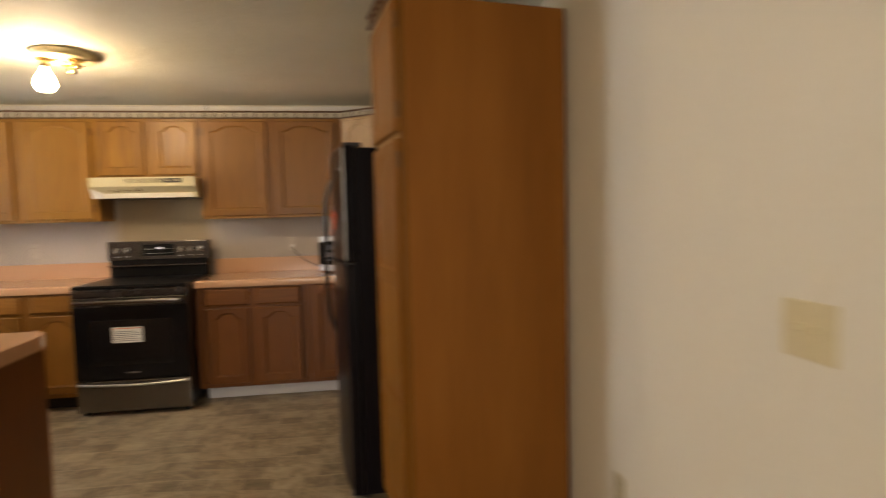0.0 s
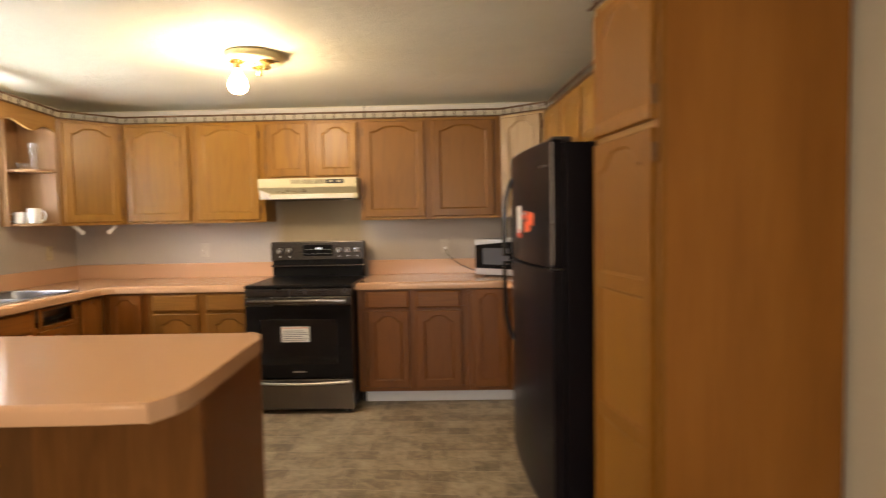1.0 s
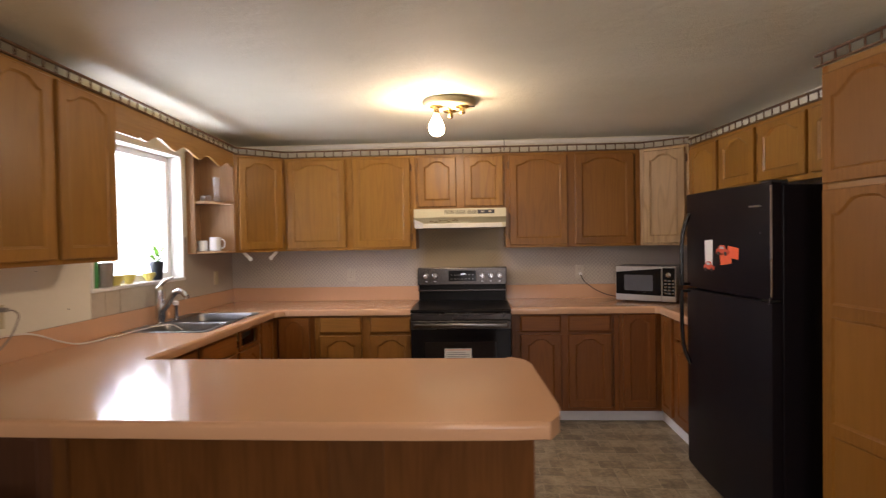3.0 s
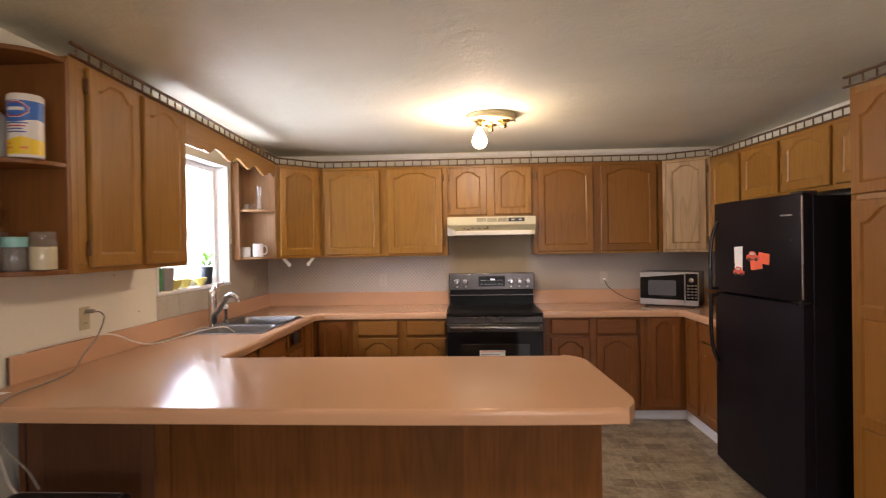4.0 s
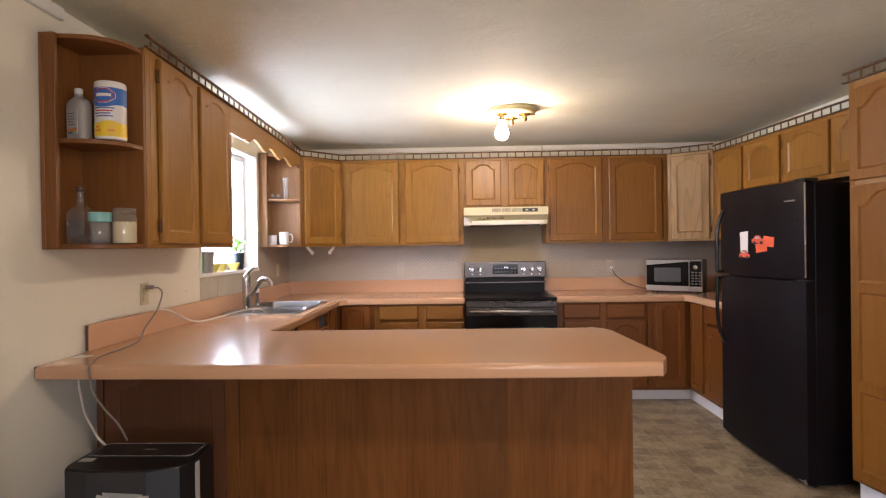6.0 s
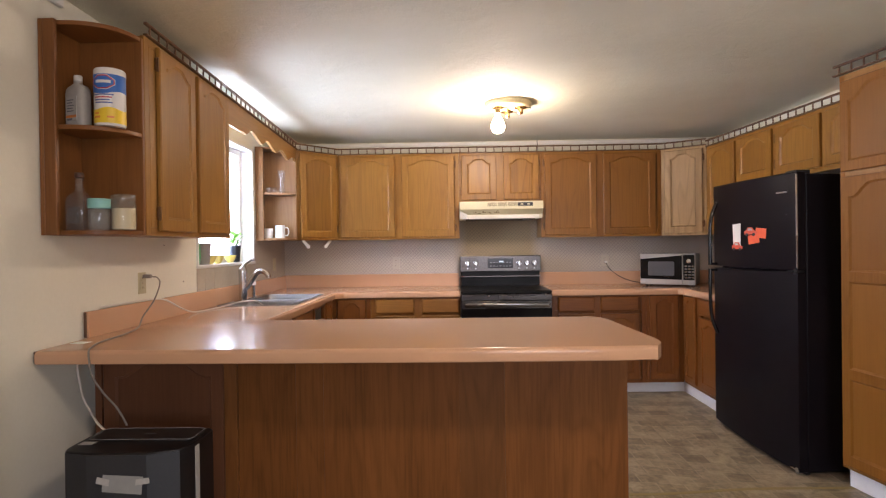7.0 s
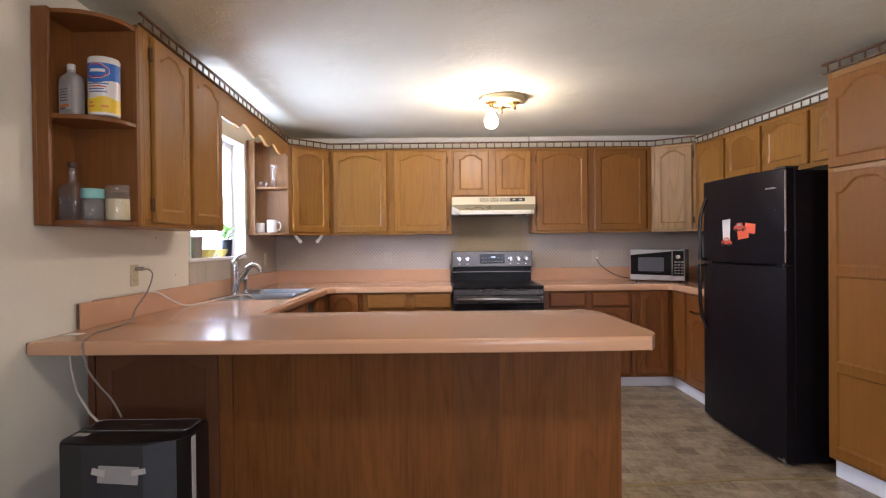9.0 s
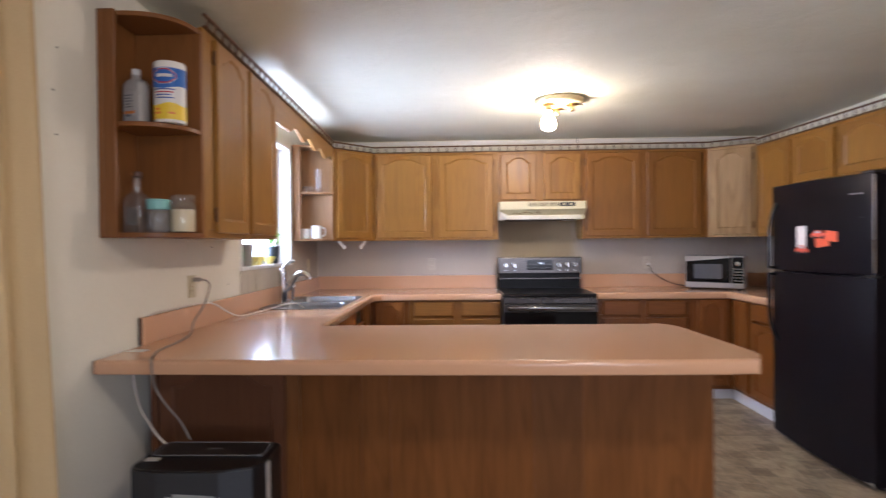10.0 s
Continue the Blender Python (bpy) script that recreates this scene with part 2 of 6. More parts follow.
def vinyl_floor():
    """Sheet vinyl printed with small stone blocks of mixed brown and grey."""
    m = mat("stone_print_vinyl", (0.2, 0.16, 0.1), 0.38)
    g = Graph(m)
    v = g.coords()
    warp = g.node("ShaderNodeTexNoise", Scale=5.0, Detail=2.0)
    g.t.links.new(v, warp.inputs["Vector"])
    add = g.t.nodes.new("ShaderNodeVectorMath")
    add.operation = "MULTIPLY_ADD"
    g.t.links.new(warp.outputs["Color"], add.inputs[0])
    add.inputs[1].default_value = (0.014, 0.014, 0.0)
    g.t.links.new(v, add.inputs[2])
    cols, masks = [], []
    for w, h, off in ((0.155, 0.118, 0.5), (0.31, 0.236, 0.27)):
        b = g.node("ShaderNodeTexBrick", Scale=1.0, Mortar_Size=0.004, Mortar_Smooth=0.5, Brick_Width=w, Row_Height=h)
        b.offset = off
        b.inputs["Color1"].default_value = (0, 0, 0, 1)
        b.inputs["Color2"].default_value = (1, 1, 1, 1)
        b.inputs["Mortar"].default_value = (0.5, 0.5, 0.5, 1)
        g.t.links.new(add.outputs[0], b.inputs["Vector"])
        cols.append(b.outputs["Color"])
        masks.append(b.outputs["Fac"])
    tone = g.math("ADD", g.math("MULTIPLY", cols[0], 0.62), g.math("MULTIPLY", cols[1], 0.28))
    mott = g.noise(v, 26, 6.0, 0.7, 0.8)
    cloud = g.noise(v, 5.5, 4.0, 0.6, 0.8)
    f = g.math("ADD", g.math("MULTIPLY", tone, 0.24), g.math("ADD", g.math("MULTIPLY", mott, 0.55), g.math("MULTIPLY", cloud, 0.45)))
    col = g.ramp(f, [(0.44, (0.116, 0.089, 0.057)), (0.56, (0.205, 0.158, 0.103)), (0.64, (0.300, 0.235, 0.153)), (0.79, (0.44, 0.358, 0.245))])
    col = g.mix(g.math("MULTIPLY", masks[0], 0.6), col, (0.43, 0.36, 0.26))
    col = g.mix(g.math("MULTIPLY", masks[1], 0.35), col, (0.10, 0.08, 0.05))
    g.colour(col)
    g.rough(mott, 0.30, 0.50)
    g.bump(g.math("SUBTRACT", mott, masks[0]), 0.12, 0.002)
    return m


def lattice_paper():
    """Wallpaper with a small trellis of blue-grey on cream."""
    m = mat("trellis_wallpaper", (0.6, 0.56, 0.5), 0.6)
    g = Graph(m)
    geo = g.t.nodes.new("ShaderNodeNewGeometry")
    sep = g.t.nodes.new("ShaderNodeSeparateXYZ")
    g.t.links.new(geo.outputs["Position"], sep.inputs[0])
    u = g.math("ADD", sep.outputs[0], sep.outputs[1])
    k = 1.0 / 0.034
    a = g.math("FRACT", g.math("MULTIPLY", g.math("ADD", u, sep.outputs[2]), k))
    b = g.math("FRACT", g.math("MULTIPLY", g.math("SUBTRACT", u, sep.outputs[2]), k))
    a = g.math("ABSOLUTE", g.math("SUBTRACT", a, 0.5))
    b = g.math("ABSOLUTE", g.math("SUBTRACT", b, 0.5))
    line = g.math("GREATER_THAN", g.math("MAXIMUM", a, b), 0.40)
    dot = g.math("LESS_THAN", g.math("ADD", a, b), 0.17)
    n = g.noise(g.coords(), 2.2, 4.0)
    base = g.ramp(n, [(0.3, (0.452, 0.400, 0.334)), (0.7, (0.512, 0.456, 0.385))])
    col = g.mix(g.math("MULTIPLY", line, 0.55), base, (0.215, 0.195, 0.200))
    col = g.mix(g.math("MULTIPLY", dot, 0.5), col, (0.43, 0.33, 0.29))
    # warm shade under the range hood, painted into the paper's colour
    hood_shade = g.math("ABSOLUTE", g.math("ADD", sep.outputs[0], 0.735))
    hood_shade = g.math("ADD", hood_shade, g.math("MULTIPLY", g.noise(g.coords(), 5.0, 3.0), 0.10))
    hood_shade = g.ramp(hood_shade, [(0.36, g3(1.0)), (0.50, g3(0.0))])
    col = g.mix(g.math("MULTIPLY", hood_shade, 1.0), col, g.mix(1.0, col, (0.72, 0.62, 0.42), "MULTIPLY"))
    g.colour(col)
    g.bump(line, 0.06, 0.001)
    return m


def clear_glass(name, tint=(1, 1, 1), rough=0.0):
    m = mat(name, tint, rough)
    b = m.node_tree.nodes["Principled BSDF"]
    b.inputs["Transmission Weight"].default_value = 1.0
    b.inputs["IOR"].default_value = 1.45
    return m


def thin_glass(name, tint=(0.95, 0.96, 0.96), film=0.0, haze=0.0):
    """Thin-walled clear glass: see-through, its gloss growing towards the rim, with a pale haze painted in for caught
    light.
    """
    m = bpy.data.materials.new(name)
    m.use_nodes = True
    t = m.node_tree
    t.nodes.remove(t.nodes["Principled BSDF"])
    a, b, x, f, d, y = (t.nodes.new("ShaderNode" + k) for k in ("BsdfTransparent", "BsdfGlossy", "MixShader", "LayerWeight", "BsdfDiffuse", "MixShader"))
    a.inputs[0].default_value = (*tint, 1)
    b.inputs["Roughness"].default_value = 0.06
    d.inputs["Color"].default_value = (0.72, 0.74, 0.74, 1)
    f.inputs["Blend"].default_value = 0.25
    p = t.nodes.new("ShaderNodeMath")
    p.operation = "MULTIPLY_ADD"
    p.inputs[1].default_value, p.inputs[2].default_value = 0.34, 0.025 + film
    y.inputs[0].default_value = haze
    for one, other in ((f.outputs["Facing"], p.inputs[0]), (p.outputs[0], x.inputs[0]), (a.outputs[0], x.inputs[1]), (b.outputs[0], x.inputs[2]),
                       (x.outputs[0], y.inputs[1]), (d.outputs[0], y.inputs[2]), (y.outputs[0], t.nodes["Material Output"].inputs[0])):
        t.links.new(one, other)
    return m


def glow(name, colour, strength):
    m = mat(name, (0.9, 0.9, 0.9), 0.4)
    b = m.node_tree.nodes["Principled BSDF"]
    b.inputs["Emission Color"].default_value = (*colour, 1)
    b.inputs["Emission Strength"].default_value = strength
    return m


CEILING = ceiling_paint()
FLOOR = vinyl_floor()
LATTICE = lattice_paper()
GLASS = clear_glass("clear_glass")
BULB_GLOW = glow("lit_bulb", (1.0, 0.80, 0.54), BULB)
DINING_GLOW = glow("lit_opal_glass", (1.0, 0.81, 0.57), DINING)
DISPLAY = glow("blue_display_digits", (0.6, 0.75, 1.0), 0.7)

# ---- mesh helpers ----


def part(name, bm, material, parent=None, label="", smooth=False):
    """Links a bmesh or mesh as one object under a thing or a part."""
    if isinstance(bm, bmesh.types.BMesh):
        bmesh.ops.recalc_face_normals(bm, faces=bm.faces)
        me = bpy.data.meshes.new(name)
        bm.to_mesh(me)
        bm.free()
        me.materials.append(material)
    else:
        me = bm
    if smooth:
        me.polygons.foreach_set("use_smooth", [True] * len(me.polygons))
        me.set_sharp_from_angle(angle=radians(40))
        for p in me.polygons:
            if abs(p.normal.z) > 0.9999:
                p.use_smooth = False
    ob = new(name, me)
    if parent is not None:
        ob.parent = parent
    if label:
        ob["label"] = label
    return ob


def thing(name, m, label, category, group="", kind=""):
    ob = new(name)
    ob.empty_display_size = 0.05
    ob.matrix_world = m
    return tagged(ob, label, category, group, kind)


def at(x, y, z, rz=0):
    return pose(x, y, z, 0, 0, rz)


def box(bm, x0, x1, y0, y1, z0, z1, bev=0.0, seg=1):
    r = bmesh.ops.create_cube(bm, size=1.0)
    vs = r["verts"]
    for v in vs:
        v.co = Vector(((x0 + x1) / 2 + v.co.x * (x1 - x0), (y0 + y1) / 2 + v.co.y * (y1 - y0), (z0 + z1) / 2 + v.co.z * (z1 - z0)))
    if bev:
        es = list({e for v in vs for e in v.link_edges})
        bmesh.ops.bevel(bm, geom=es, offset=bev, segments=seg, affect="EDGES", profile=0.5)
    return bm


def boxes(*specs, bev=0.0, seg=1):
    """One bmesh of several boxes, each (x0, x1, y0, y1, z0, z1)."""
    out = bmesh.new()
    for sp in specs:
        one = bmesh.new()
        box(one, *sp, bev=bev, seg=seg)
        me = bpy.data.meshes.new("tmp")
        one.to_mesh(me)
        one.free()
        out.from_mesh(me)
        bpy.data.meshes.remove(me)
    return out


def lathe(profile, seg=24, cx=0.0, cy=0.0):
    """A turned form from (radius, height) pairs."""
    bm = bmesh.new()
    rings = []
    for r, z in profile:
        if r < 1e-5:
            rings.append([bm.verts.new((cx, cy, z))])
        else:
            rings.append([bm.verts.new((cx + r * math.cos(2 * math.pi * i / seg), cy + r * math.sin(2 * math.pi * i / seg), z)) for i in range(seg)])
    for a, b in zip(rings, rings[1:]):
        for i in range(seg):
            j = (i + 1) % seg
            if len(a) == 1 and len(b) == 1:
                continue
            if len(a) == 1:
                bm.faces.new((a[0], b[i], b[j]))
            elif len(b) == 1:
                bm.faces.new((a[i], a[j], b[0]))
            else:
                bm.faces.new((a[i], a[j], b[j], b[i]))
    return bm


def smooth_path(points, n=8):
    """Catmull-Rom through the points."""
    p = [Vector(q) for q in points]
    p = [p[0] * 2 - p[1]] + p + [p[-1] * 2 - p[-2]]
    out = []
    for i in range(1, len(p) - 2):
        for k in range(n):
            t = k / n
            out.append(0.5 * (2 * p[i] + (p[i + 1] - p[i - 1]) * t + (2 * p[i - 1] - 5 * p[i] + 4 * p[i + 1] - p[i + 2]) * t * t + (3 * p[i] - p[i - 1] - 3 * p[i + 1] + p[i + 2]) * t ** 3))
    out.append(p[-2])
    return out


def tube(points, r, seg=10, n=8, taper=None):
    bm = bmesh.new()
    path = smooth_path(points, n) if n > 1 else [Vector(q) for q in points]
    rings, up = [], Vector((0.123, 0.3, 1)).normalized()
    for i, q in enumerate(path):
        d = (path[min(i + 1, len(path) - 1)] - path[max(i - 1, 0)]).normalized()
        a = d.cross(up)
        if a.length < 1e-3:
            a = d.cross(Vector((1, 0, 0)))
        a.normalize()
        up = a.cross(d).normalized()
        rr = r if taper is None else r + (taper - r) * i / (len(path) - 1)
        rings.append([bm.verts.new(q + rr * (a * math.cos(2 * math.pi * k / seg) + up * math.sin(2 * math.pi * k / seg))) for k in range(seg)])
    for a, b in zip(rings, rings[1:]):
        for k in range(seg):
            bm.faces.new((a[k], a[(k + 1) % seg], b[(k + 1) % seg], b[k]))
    bm.faces.new(rings[0][::-1])
    bm.faces.new(rings[-1])
    return bm


def inset(poly, d):
    """A polygon's outline (counter-clockwise) moved inwards by d."""
    out, n = [], len(poly)
    for i in range(n):
        a, b, c = Vector(poly[i - 1]), Vector(poly[i]), Vector(poly[(i + 1) % n])
        e, f = (b - a).normalized(), (c - b).normalized()
        na, nb = Vector((-e.y, e.x)), Vector((-f.y, f.x))
        s = na + nb
        k = max(0.35, (1 + na.dot(nb)))
        out.append(b + s * (d / k))
    return out


def slab(poly, z0, z1, r=0.0, seg=4, holes=(), rl=None):
    """A flat plate from a plan outline, with its upper edge rounded by r, its lower one by rl or else by r, and holes through it."""
    bm = bmesh.new()
    rl = r if rl is None else rl
    levels = []
    if rl:
        levels += [(rl * (1 - math.sin(a)), z0 + rl * (1 - math.cos(a))) for a in [math.pi / 2 * i / seg for i in range(seg)]]
    levels.append((0.0, z0 + rl))
    if r:
        levels += [(r * (1 - math.cos(a)), z1 - r + r * math.sin(a)) for a in [math.pi / 2 * i / seg for i in range(seg + 1)]]
    else:
        levels.append((0.0, z1))
    rings = [[bm.verts.new((*q, z)) for q in (inset(poly, d) if d else [Vector(p) for p in poly])] for d, z in levels]
    n = len(poly)
    for a, b in zip(rings, rings[1:]):
        for i in range(n):
            bm.faces.new((a[i], a[(i + 1) % n], b[(i + 1) % n], b[i]))
    if not holes:
        bm.faces.new(rings[-1])
        bm.faces.new(rings[0][::-1])
        return bm
    for ring, z in ((rings[-1], levels[-1][1]), (rings[0], levels[0][1])):
        edges = [bm.edges.get((ring[i], ring[(i + 1) % n])) for i in range(n)]
        hrings = []
        for h in holes:
            hv = [bm.verts.new((*q, z)) for q in h]
            edges += [bm.edges.new((hv[i], hv[(i + 1) % len(hv)])) for i in range(len(hv))]
        bmesh.ops.triangle_fill(bm, use_beauty=True, edges=edges)
    return bm


def rounded(x0, x1, y0, y1, r, n=5):
    """Plan outline of a rectangle with round corners."""
    out = []
    for cx, cy, a0 in ((x1 - r, y0 + r, -90), (x1 - r, y1 - r, 0), (x0 + r, y1 - r, 90), (x0 + r, y0 + r, 180)):
        for i in range(n + 1):
            a = radians(a0 + 90 * i / n)
            out.append((cx + r * math.cos(a), cy + r * math.sin(a)))
    return out


def upright(bm, dy=0.0):
    """Turns a plate lying in the plan so that its outline stands in x-z, its upper side towards -y."""
    for v in bm.verts:
        x, y, z = v.co
        v.co = (x, dy - z, y)
    return bm


# ---- cabinet joinery ----
DOOR_T = 0.020


def arch_outline(x0, x1, z0, z1, rise, n=22):
    """Panel outline, counter-clockwise seen from the front; its head is a cathedral arch of that rise."""
    pts = [(x0, z0), (x1, z0)]
    for i in range(n + 1):
        u = 1 - i / n
        if rise:
            s = abs(u - 0.5) * 2
            if s > 0.86:
                a = 0.0
            else:
                q = 1 - s / 0.86
                a = 0.62 * (0.5 - 0.5 * math.cos(math.pi * min(1.0, q * 1.55))) + 0.38 * math.sin(math.pi / 2 * q)
            z = z1 - rise + rise * a
        else:
            z = z1
        pts.append((x0 + (x1 - x0) * u, z))
    return pts


def loft(bm, loops):
    """Faces between loops of (outline, y)."""
    rings = [[bm.verts.new((p[0], y, p[1])) for p in pts] for pts, y in loops]
    n = len(rings[0])
    for a, b in zip(rings, rings[1:]):
        for i in range(n):
            bm.faces.new((a[i], a[(i + 1) % n], b[(i + 1) % n], b[i]))
    return rings


def panel_door(parent, x0, x1, z0, z1, panels=None, hinge="", rise=None, frame_w=0.055, material=None, name="door", y=0.0, field=None):
    """A framed oak door with recessed panels, an arched head where rise is set. panels: heights at which rails divide it."""
    material = material or OAK
    w, h, t = x1 - x0, z1 - z0, DOOR_T
    rise = min(0.043, 0.15 * w) if rise is None else rise
    fw = min(frame_w, w * 0.2)
    cuts = [0.0] + list(panels or []) + [h]
    bm, fields = bmesh.new(), []
    for k, (a, b) in enumerate(zip(cuts, cuts[1:])):
        last = k == len(cuts) - 2
        lo = fw if k == 0 else fw * 0.5
        hi = fw * 0.62 if last else fw * 0.5
        inner = arch_outline(fw, w - fw, a + lo, b - hi, rise if last else 0.0)
        n = len(inner) - 3
        outer = [(0, a), (w, a)] + [(w * (1 - i / n), b) for i in range(n + 1)]
        c = 0.005
        soft = [(min(max(px, c), w - c), min(max(pz, a + (c if k == 0 else 0)), b - (c if last else 0))) for px, pz in outer]
        loft(bm, [(outer, 0.0), (outer, -t + c), (soft, -t), (inner, -t), (inset(inner, 0.0012), -t + 0.0022), (inset(inner, 0.0105), -t + 0.0066), (inset(inner, 0.0120), -t + 0.0090), (inset(inner, 0.016), -t + 0.0090)])
        pan = bmesh.new()
        rings = loft(pan, [(inset(inner, 0.0108), -t + 0.0088), (inset(inner, 0.0112), -t + 0.0072), (inset(inner, 0.0125), -t + 0.0070)])
        pan.faces.new(rings[-1])
        fields.append(pan)
    bmesh.ops.remove_doubles(bm, verts=bm.verts, dist=1e-5)
    for b_ in (bm, *fields):
        for v in b_.verts:
            v.co += Vector((x0, y, z0))
    d = part(name, bm, material, parent)
    for pan in fields:
        part("panel", pan, field or material, d)
    if hinge:
        hx = x0 - 0.006 if hinge == "l" else x1 + 0.006
        for hz in (z0 + 0.08, z1 - 0.08):
            hb = boxes((hx - 0.009, hx + 0.009, y - 0.012, y - 0.001, hz - 0.028, hz + 0.028), (hx - 0.004, hx + 0.004, y - 0.018, y - 0.006, hz - 0.032, hz + 0.032), bev=0.002)
            part("hinge", hb, HINGE, d, "small antique brass hinge")
    return d


def drawer_front(parent, x0, x1, z0, z1, material, y=0.0):
    w, h, t = x1 - x0, z1 - z0, DOOR_T
    outer = [(x0, z0), (x1, z0), (x1, z1), (x0, z1)]
    bm = bmesh.new()
    rings = loft(bm, [(outer, y), (outer, y - t + 0.008), (inset(outer, 0.012), y - t)])
    bm.faces.new(rings[-1])
    return part("drawer_front", bm, material, parent)


def carcass(parent, w, d, z0, z1, stiles=(), rails=(), side=None, rail_mat=None, ff=0.038, upright_mat=None):
    """Closed body behind a face frame with upright stiles at the given places and level rails at the given heights."""
    part("body", boxes((0.002, w - 0.002, 0.019, d, z0 + 0.002, z1 - 0.002), bev=0.002), side or OAK, parent)
    st = [(0, ff), (w - ff, w)] + [(s - 0.036, s + 0.036) for s in stiles]
    for a, b in st:
        part("stile", boxes((a, b, 0.0, 0.0188, z0, z1), bev=0.0015), upright_mat or OAK, parent)
    rs = [(z0, z0 + ff), (z1 - ff, z1)] + [(r - ff / 2, r + ff / 2) for r in rails]
    for a, b in rs:
        part("rail", boxes((ff, w - ff, 0.0008, 0.0188, a, b), bev=0.001), rail_mat or OAK_X, parent)


def gallery(m, length, label, every=0.078, h=0.060):
    """A low turned spindle rail standing on the cabinets."""
    g = thing("gallery_rail", m, label, "gallery rail", "gallery rails on the cabinets")
    part("base_strip", boxes((0, length, -0.016, 0.004, 0.0, 0.008), bev=0.002), RAIL_WOOD, g)
    part("top_strip", boxes((0, length, -0.015, 0.003, h - 0.012, h), bev=0.003), RAIL_WOOD, g)
    prof = [(0.0035, 0.007), (0.006, 0.014), (0.0035, 0.020), (0.0055, 0.030), (0.0035, 0.040), (0.005, h - 0.012)]
    bm = lathe(prof, 8)
    first = None
    n = max(2, round(length / every))
    for i in range(n):
        x = (i + 0.5) * length / n
        if first is None:
            first = part("spindle", bm, RAIL_WOOD, g, smooth=True)
            ob = first
        else:
            ob = new("spindle", first.data)
            ob.parent = g
        ob.location = (x, -0.006, 0)
    return g


def sag(c, slope, x0, z0, z1, drop=0.0):
    """Shears a piece to fit the camera's view: from level z0, where nothing moves, to z1, where it drops and slopes
    along x about x0.
    """
    for o in c.children_recursive:
        for v in o.data.vertices:
            v.co.z += (slope * (v.co.x - x0) + drop) * min(1.0, max(0.0, (v.co.z - z0) / (z1 - z0)))
    return c


# ---- plan ----
XL, YB, XR, XS, YS, ZC = -2.83, 5.55, 1.42, 1.75, -2.5, 2.315
Z_UP, Z_TOP, Z_CT = 1.37, 2.158, 0.915
Z_TOP_W, SLOPE_W = 2.243, -0.0368     # end cabinet of the window wall: top raised and sloped to fit the camera's view
UF = 5.285          # front of the back uppers' face frames
LF = -2.535         # front of the uppers on the window wall
RF, RY, RTURN = 1.060, 5.060, -90 + 4.2     # far end and turn of the uppers over the refrigerator
WY0, WY1, WZ0, WZ1 = 3.68, 4.70, 1.19, 2.12

# ---- structure ----


def structure(name, bm, material, label="", category=""):
    return tagged(part(name, bm, material), label, category, kind="structure")


def ease(u):
    u = min(1.0, max(0.0, u))
    return u * u * (3 - 2 * u)


def floor_dip(x, y):
    """Lowers the floor by the refrigerator and the pantry to fit the camera's view."""
    return -0.06 * ease((4.35 - y) / 1.1) * ease((x + 0.25) / 0.85)


def uneven_sheet(fn, z_flat, n=40):
    """A thick sheet over the whole plan: one side follows fn(x, y), the other lies flat at z_flat."""
    bm = bmesh.new()
    x0, x1, y0, y1 = XL - 0.2, 2.0, YS - 0.2, YB + 0.2
    one, other = [], []
    for i in range(n + 1):
        x = x0 + (x1 - x0) * i / n
        ys = [y0 + (y1 - y0) * k / n for k in range(n + 1)]
        one.append([bm.verts.new((x, y, fn(x, y))) for y in ys])
        other.append([bm.verts.new((x, y, z_flat)) for y in ys])
    for i in range(n):
        for k in range(n):
            bm.faces.new((one[i][k], one[i][k + 1], one[i + 1][k + 1], one[i + 1][k]))
            bm.faces.new((other[i][k], other[i + 1][k], other[i + 1][k + 1], other[i][k + 1]))
    for i in range(n):
        for k in (0, n):
            bm.faces.new((one[i][k], one[i + 1][k], other[i + 1][k], other[i][k]))
            bm.faces.new((one[k][i], one[k][i + 1], other[k][i + 1], other[k][i]))
    return bm


structure("floor", uneven_sheet(floor_dip, -0.16, 90), FLOOR, "brown and grey stone-print sheet vinyl floor", "floor")


def ceiling_rise(x, y):
    """How much the ceiling is raised towards the dining end of the window wall, to fit the camera's view."""
    return 0.075 * min(1.0, max(0.0, (YB - y) / 3.1)) * min(1.0, max(0.0, (0.6 - x) / 3.4))


structure("ceiling", uneven_sheet(lambda x, y: ZC + ceiling_rise(x, y), ZC + 0.15), CEILING, "cream stippled low ceiling", "ceiling")
ZW = ZC + 0.10      # the walls end inside the ceiling sheet
structure("wall_north", boxes((XL - 0.2, 2.0, YB, YB + 0.14, 0, ZW)), PAINT, "off-white painted kitchen back wall", "wall")
structure("wall_west", boxes((XL - 0.14, XL, YS, WY0, 0, ZW), (XL - 0.14, XL, WY1, YB, 0, ZW), (XL - 0.14, XL, WY0, WY1, 0, WZ0), (XL - 0.14, XL, WY0, WY1, WZ1, ZW)), PAINT, "off-white painted wall with a window over the sink", "wall")
structure("wall_east_kitchen", boxes((XR, XR + 0.12, 3.42, YB, -0.08, ZW)), PAINT, "off-white wall behind the refrigerator", "wall")
structure("wall_east_room", boxes((XS, XS + 0.14, YS, 3.6, -0.08, ZW)), PAINT, "off-white painted wall with a light switch", "wall")
SX0, SX1, SZ0, SZ1 = -1.0, 1.0, 0.75, 2.1
structure("wall_south", boxes((XL - 0.2, SX0, YS - 0.14, YS, 0, ZW), (SX1, 2.0, YS - 0.14, YS, 0, ZW), (SX0, SX1, YS - 0.14, YS, 0, SZ0), (SX0, SX1, YS - 0.14, YS, SZ1, ZW)), PAINT, "off-white unseen wall with an added window opening", "wall")
